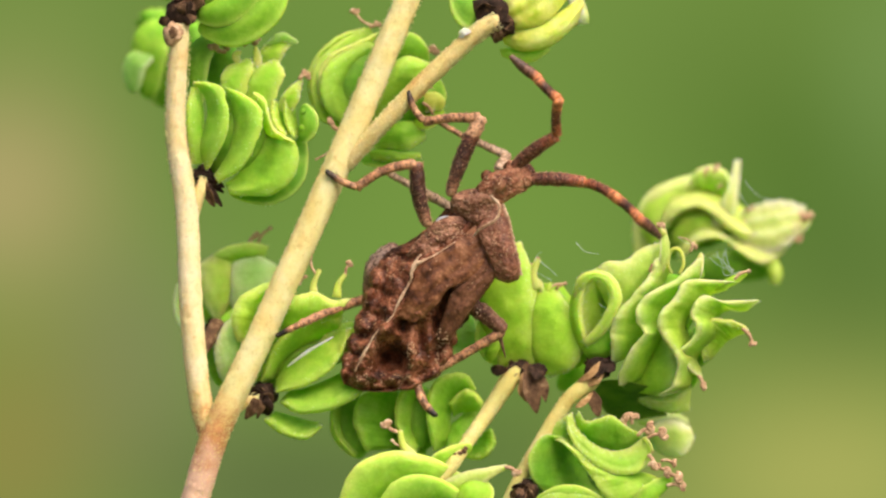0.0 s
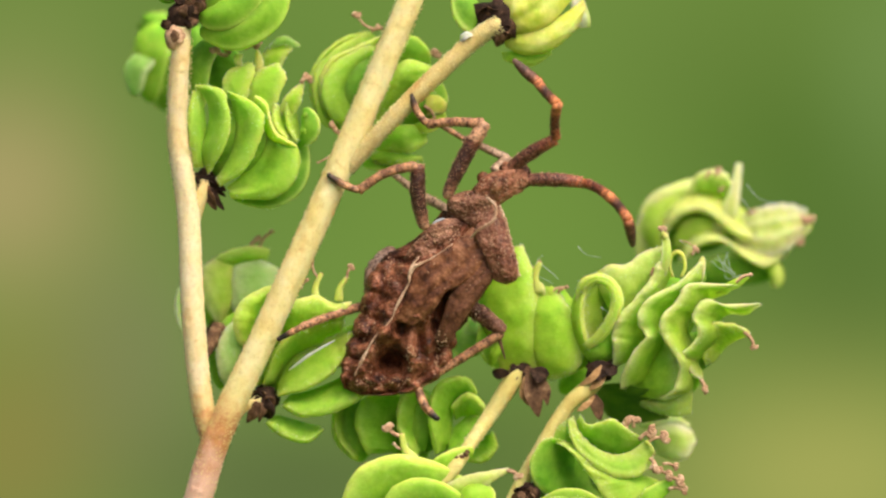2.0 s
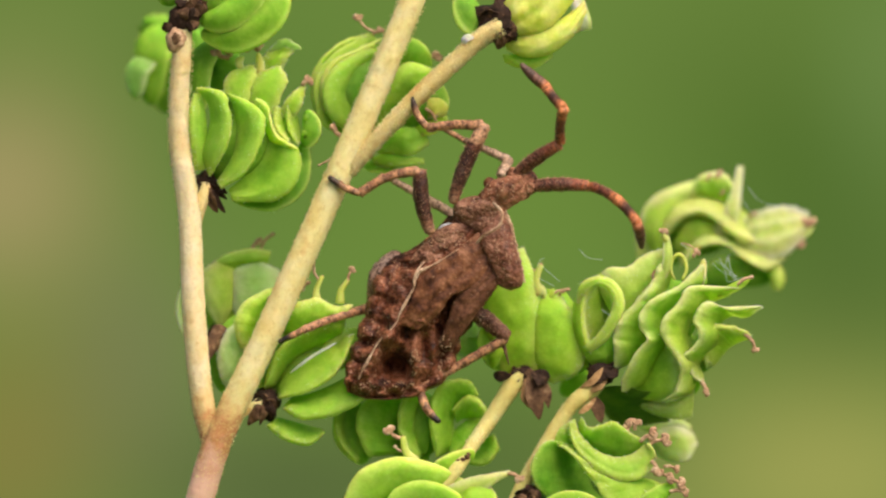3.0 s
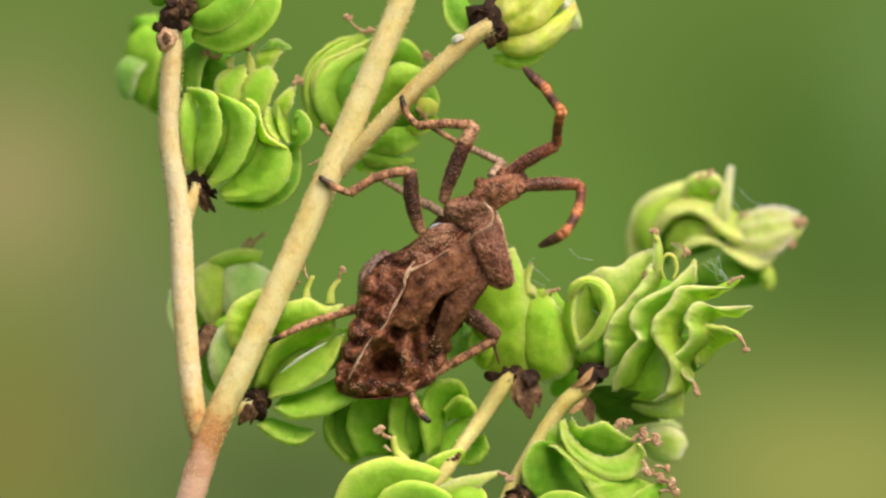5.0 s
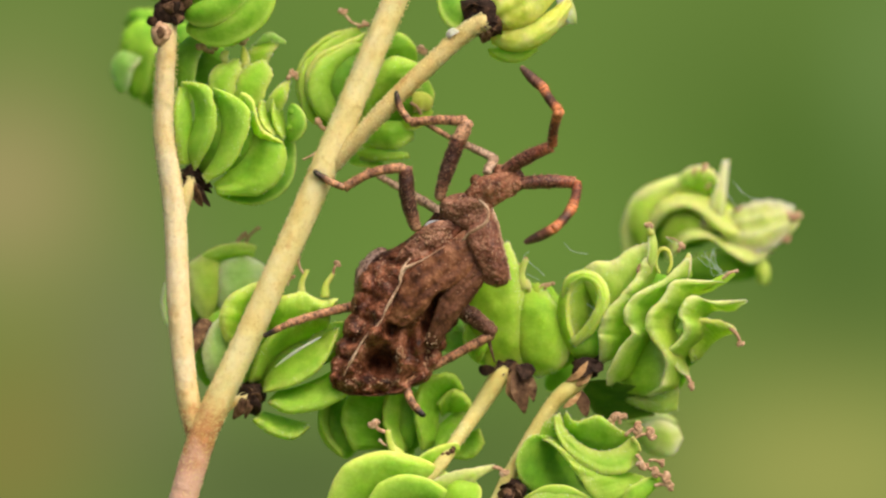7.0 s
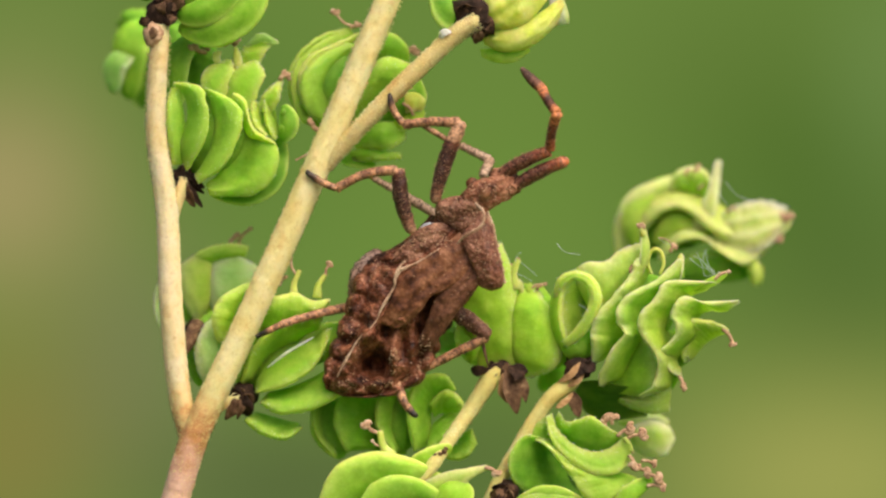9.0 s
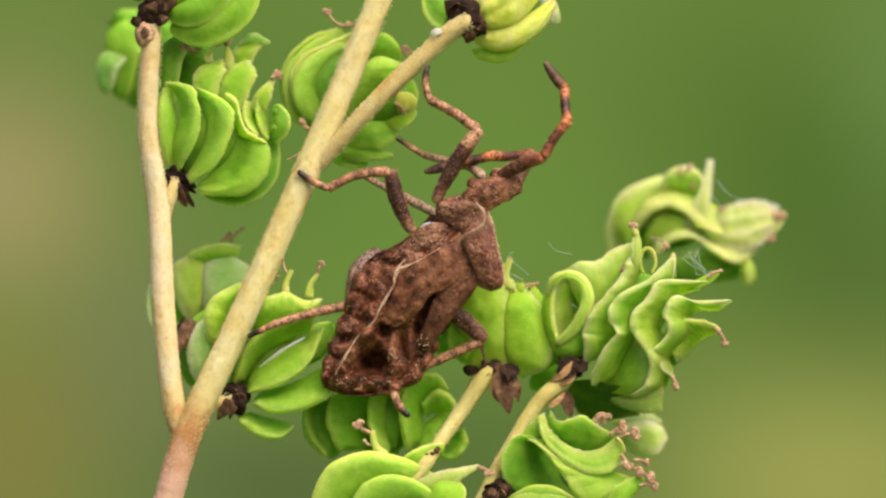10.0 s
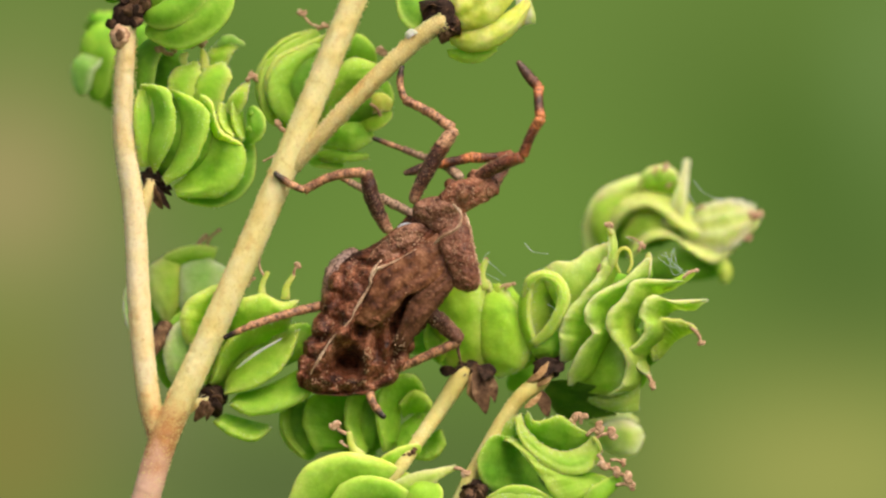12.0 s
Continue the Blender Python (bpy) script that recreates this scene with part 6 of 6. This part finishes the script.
def bug_limbs():
    legs = (FEMUR, TIBIA, TARSUS)
    thick = ([9, 11, 13, 14, 14, 13, 11], [11, 9, 8.5, 8, 8, 8, 8.5], [7, 6.5, 6.5, 6, 4.5])
    # near front leg: lets go and takes a new hold further up
    leg((795, 348, 40), (852, 210, 50), (752, 216, 34), (724, 162, 30), thick, legs, (0.03, -0.04, 0.1), rows=[
        (0.0, (852, 210, 50), (752, 216, 34), (724, 162, 30)), (1.5, (842, 212, 50), (740, 212, 34), (711, 158, 30)), (2.5, (862, 218, 50), (760, 220, 34), (731, 163, 30)),
        (3.2, (866, 221, 50), (768, 229, 34), (740, 174, 30)), (4.8, (858, 222, 50), (756, 226, 34), (724, 170, 30)), (5.5, (848, 220, 50), (745, 226, 34), (718, 168, 30)),
        (6.0, (824, 216, 50), (722, 222, 34), (695, 164, 30)), (6.5, (828, 217, 50), (726, 222, 34), (699, 166, 30)), (7.2, (844, 220, 50), (742, 226, 34), (714, 168, 30)),
        (9.0, (822, 218, 50), (718, 226, 34), (690, 166, 30)), (9.5, (818, 222, 50), (712, 228, 34), (686, 172, 30)), (9.6, (850, 216, 50), (756, 190, 40), (752, 124, 30)), (9.7, (852, 214, 50), (760, 178, 40), (752, 112, 30)),
        (10.0, (852, 218, 50), (762, 184, 40), (757, 118, 30)), (10.5, (811, 230, 50), (722, 196, 40), (716, 130, 30)), (11.0, (828, 224, 50), (738, 190, 40), (732, 124, 30)),
        (11.5, (814, 220, 50), (724, 186, 40), (718, 119, 30)), (12.0, (808, 218, 50), (718, 185, 40), (712, 118, 30))])
    # near middle leg
    leg((757, 402, 30), (738, 290, 42), (634, 332, 36), (578, 303, 32), thick, legs, (0.05, -0.09, 0.06))
    # near hind leg: its femur lies along the flank
    leg((700, 432, -18), (652, 528, -50), (532, 574, 34), (489, 595, 34), ([9, 15, 18, 16, 12, 9], [9, 8, 8, 7, 7, 7], [6, 6, 5, 4]), (HAZE, TIBIA, HINDTARSUS), (-0.12, -0.02, 0.0), slack=45.0)
    # hind leg of the other side
    leg((815, 530, 6), (892, 586, 10), (738, 676, 0), (772, 736, 22), ([12, 15, 16, 14, 12], [9, 8, 8, 7, 7], [8, 8, 8, 7, 5]), (HINDLEG, TIBIA, FOOT), (0.04, 0.0, -0.10))
    # legs of the other side, behind
    leg((880, 300, -10), (862, 268, -40), (786, 226, -60), (742, 190, -64), ([8, 9, 9, 8], [8, 7, 6, 6], [5, 5, 4]), (FAINT, FAINT, TARSUS), (0, 0, 0), free=True, rows=[
        (0.0, (895, 280, -40), (786, 226, -70), (742, 196, -74)), (3.0, (900, 286, -40), (792, 236, -70), (748, 206, -74)), (5.5, (893, 290, -40), (780, 234, -70), (736, 204, -74)),
        (7.2, (885, 290, -40), (776, 234, -70), (732, 204, -74)), (9.5, (864, 292, -40), (752, 236, -70), (708, 206, -74)), (9.6, (846, 298, -40), (772, 246, -60), (710, 212, -50)), (9.7, (840, 300, -40), (770, 248, -60), (706, 212, -50)),
        (10.0, (840, 300, -40), (770, 280, -60), (695, 240, -50)), (10.5, (800, 312, -40), (740, 285, -60), (668, 246, -50)), (11.0, (818, 306, -40), (758, 279, -60), (682, 242, -50)),
        (11.5, (804, 302, -40), (745, 275, -60), (664, 242, -50)), (12.0, (798, 300, -40), (738, 274, -60), (656, 243, -50))])
    leg((800, 368, -20), (745, 338, -50), (690, 308, -60), (668, 298, -60), ([8, 8, 8], [7, 6, 6], [5, 5, 4]), (FAINT, FAINT, TARSUS))
    # antennae
    antenna(lambda t: [a + b for a, b in zip((908, 298, 44), (*moved(t, 908, 298), 0))], [
        (0.0, (984, 242, 986, 180, 948, 140, 899, 100), (1, 1, -1, -1)), (0.5, (979, 246, 981, 186, 944, 146, 897, 106), (1, 1, -1, -1)), (1.0, (981, 246, 984, 188, 950, 146, 903, 110), (1, 1, -1, -1)),
        (1.5, (968, 242, 970, 182, 936, 142, 890, 104), (1, 1, -1, -1)), (2.0, (982, 248, 984, 188, 950, 148, 907, 108), (1, 1, -1, -1)), (2.5, (982, 246, 986, 186, 952, 146, 909, 104), (1, 1, -1, -1)),
        (3.0, (990, 256, 995, 196, 964, 156, 920, 116), (1, 1, -1, -1)), (3.2, (1000, 258, 1005, 198, 974, 157, 930, 117), (1, 1, -1, -1)),
        (4.8, (1000, 258, 1006, 200, 980, 160, 942, 122), (1, 1, -1, -1)), (5.0, (985, 258, 992, 200, 964, 158, 926, 120), (1, 1, -1, -1)), (5.5, (988, 266, 1000, 206, 974, 162, 937, 124), (1, 1, -1, -1)),
        (6.0, (966, 262, 978, 202, 952, 160, 914, 124), (1, 1, -1, -1)), (6.5, (971, 264, 982, 204, 955, 162, 916, 124), (1, 1, -1, -1)), (7.0, (976, 260, 987, 200, 960, 158, 921, 120), (1, 1, -1, -1)),
        (7.2, (988, 266, 999, 206, 972, 164, 933, 126), (1, 1, -1, -1)), (8.8, (980, 270, 990, 205, 962, 160, 930, 122), (1, 1, -1, -1)), (9.0, (972, 268, 984, 204, 958, 160, 922, 122), (1, 1, -1, -1)),
        (9.5, (970, 278, 988, 212, 962, 164, 925, 126), (1, 1, -1, -1)), (9.6, (960, 270, 998, 206, 992, 154, 956, 108), (1, 1, -1, -1)), (9.7, (958, 266, 1000, 200, 996, 150, 960, 104), (1, 1, -1, -1)), (10.0, (960, 280, 1005, 214, 998, 160, 962, 112), (1, 1, -1, -1)), (10.5, (925, 288, 958, 224, 956, 170, 920, 122), (1, 1, -1, -1)),
        (11.0, (942, 283, 974, 218, 971, 164, 934, 116), (1, 1, -1, -1)), (11.5, (930, 280, 960, 214, 957, 160, 920, 112), (1, 1, -1, -1)), (12.0, (924, 279, 955, 213, 952, 158, 914, 110), (1, 1, -1, -1))],
        "ringed orange and black antenna with a thick base")
    far = (1, 1, 1, -1)
    antenna(lambda t: [a + b for a, b in zip((934, 318, 46), (*moved(t, 934, 318), 0))], [
        (0.0, (1036, 324, 1090, 354, 1125, 388, 1165, 422), far), (0.5, (1030, 324, 1085, 354, 1120, 388, 1158, 422), far), (1.0, (1032, 326, 1080, 356, 1110, 392, 1134, 430), far),
        (1.5, (1016, 320, 1062, 350, 1092, 386, 1112, 435), far), (2.0, (1032, 324, 1078, 352, 1106, 390, 1116, 437), far), (2.5, (1036, 322, 1080, 350, 1106, 386, 1114, 438), far),
        (3.0, (1042, 330, 1092, 358, 1122, 396, 1132, 440), far), (3.2, (1051, 330, 1101, 358, 1131, 396, 1141, 440), far),
        (4.0, (1046, 328, 1070, 366, 1068, 408, 1030, 440), far), (4.8, (1040, 330, 1032, 380, 1012, 416, 978, 440), far), (5.0, (1028, 328, 1018, 378, 994, 414, 952, 436), far),
        (5.5, (1035, 328, 1020, 376, 990, 412, 941, 438), far), (6.0, (1012, 324, 998, 372, 968, 406, 919, 433), far), (6.5, (1018, 326, 1003, 374, 973, 410, 923, 436), far),
        (7.0, (1023, 324, 1008, 372, 976, 406, 926, 430), far), (7.2, (1036, 330, 1020, 378, 988, 412, 938, 437), far),
        (8.0, (1018, 305, 1010, 335, 985, 352, 948, 365), (1, -1, -1, -1)),
        (8.8, (1003, 286, 985, 293, 960, 306, 930, 318), (1, -1, -1, -1)), (9.0, (998, 286, 980, 293, 955, 306, 925, 318), (1, -1, -1, -1)), (9.5, (992, 290, 974, 297, 949, 310, 920, 322), (1, -1, -1, -1)),
        (9.6, (950, 276, 878, 280, 818, 292, 760, 310), (-1, 0.2, 0.2, 0.2)), (9.7, (942, 268, 866, 272, 805, 283, 746, 302), (-1, 0, 0, 0)), (10.0, (945, 270, 870, 275, 808, 286, 749, 305), (-1, 0, 0, 0)),
        (10.5, (910, 284, 834, 289, 772, 300, 712, 319), (-1, 0, 0, 0)), (11.0, (925, 278, 850, 283, 788, 294, 728, 313), (-1, 0, 0, 0)), (12.0, (908, 273, 832, 278, 770, 289, 710, 308), (-1, 0, 0, 0))],
        "ringed antenna that feels about and folds back")


def moved(t, x, y):
    """How far a point of the insect has gone on the plan sheet at t seconds."""
    sx, sy, _ = at_time(SWAY, t)
    bx, by, turn = at_time(SHIFT, t)
    a = radians(turn)
    rx, ry = x - BUG0[0], y - BUG0[1]
    return (sx + bx + rx * math.cos(a) - ry * math.sin(a) - rx, sy + by + rx * math.sin(a) + ry * math.cos(a) - ry)


setting()
stems()
seed_heads()
down()
bug_body()
bug_limbs()


def motions():
    pivot = P(600, 441)
    rows = []
    for t, sx, sy, turn in SWAY:
        m = Matrix.Translation(pivot + P(sx + 784, sy + 441) - P(784, 441)) @ pose(0, 0, 0, 0, turn, 0) @ Matrix.Translation(-pivot)
        rows.append((t, m @ Matrix.Translation(stalk.location.copy())))
    walk(stalk, rows)
    walk(bug, [(t, bug_pose(t)) for t in TIMES])
    for ob, rows in MOVERS:
        walk(ob, rows)


motions()
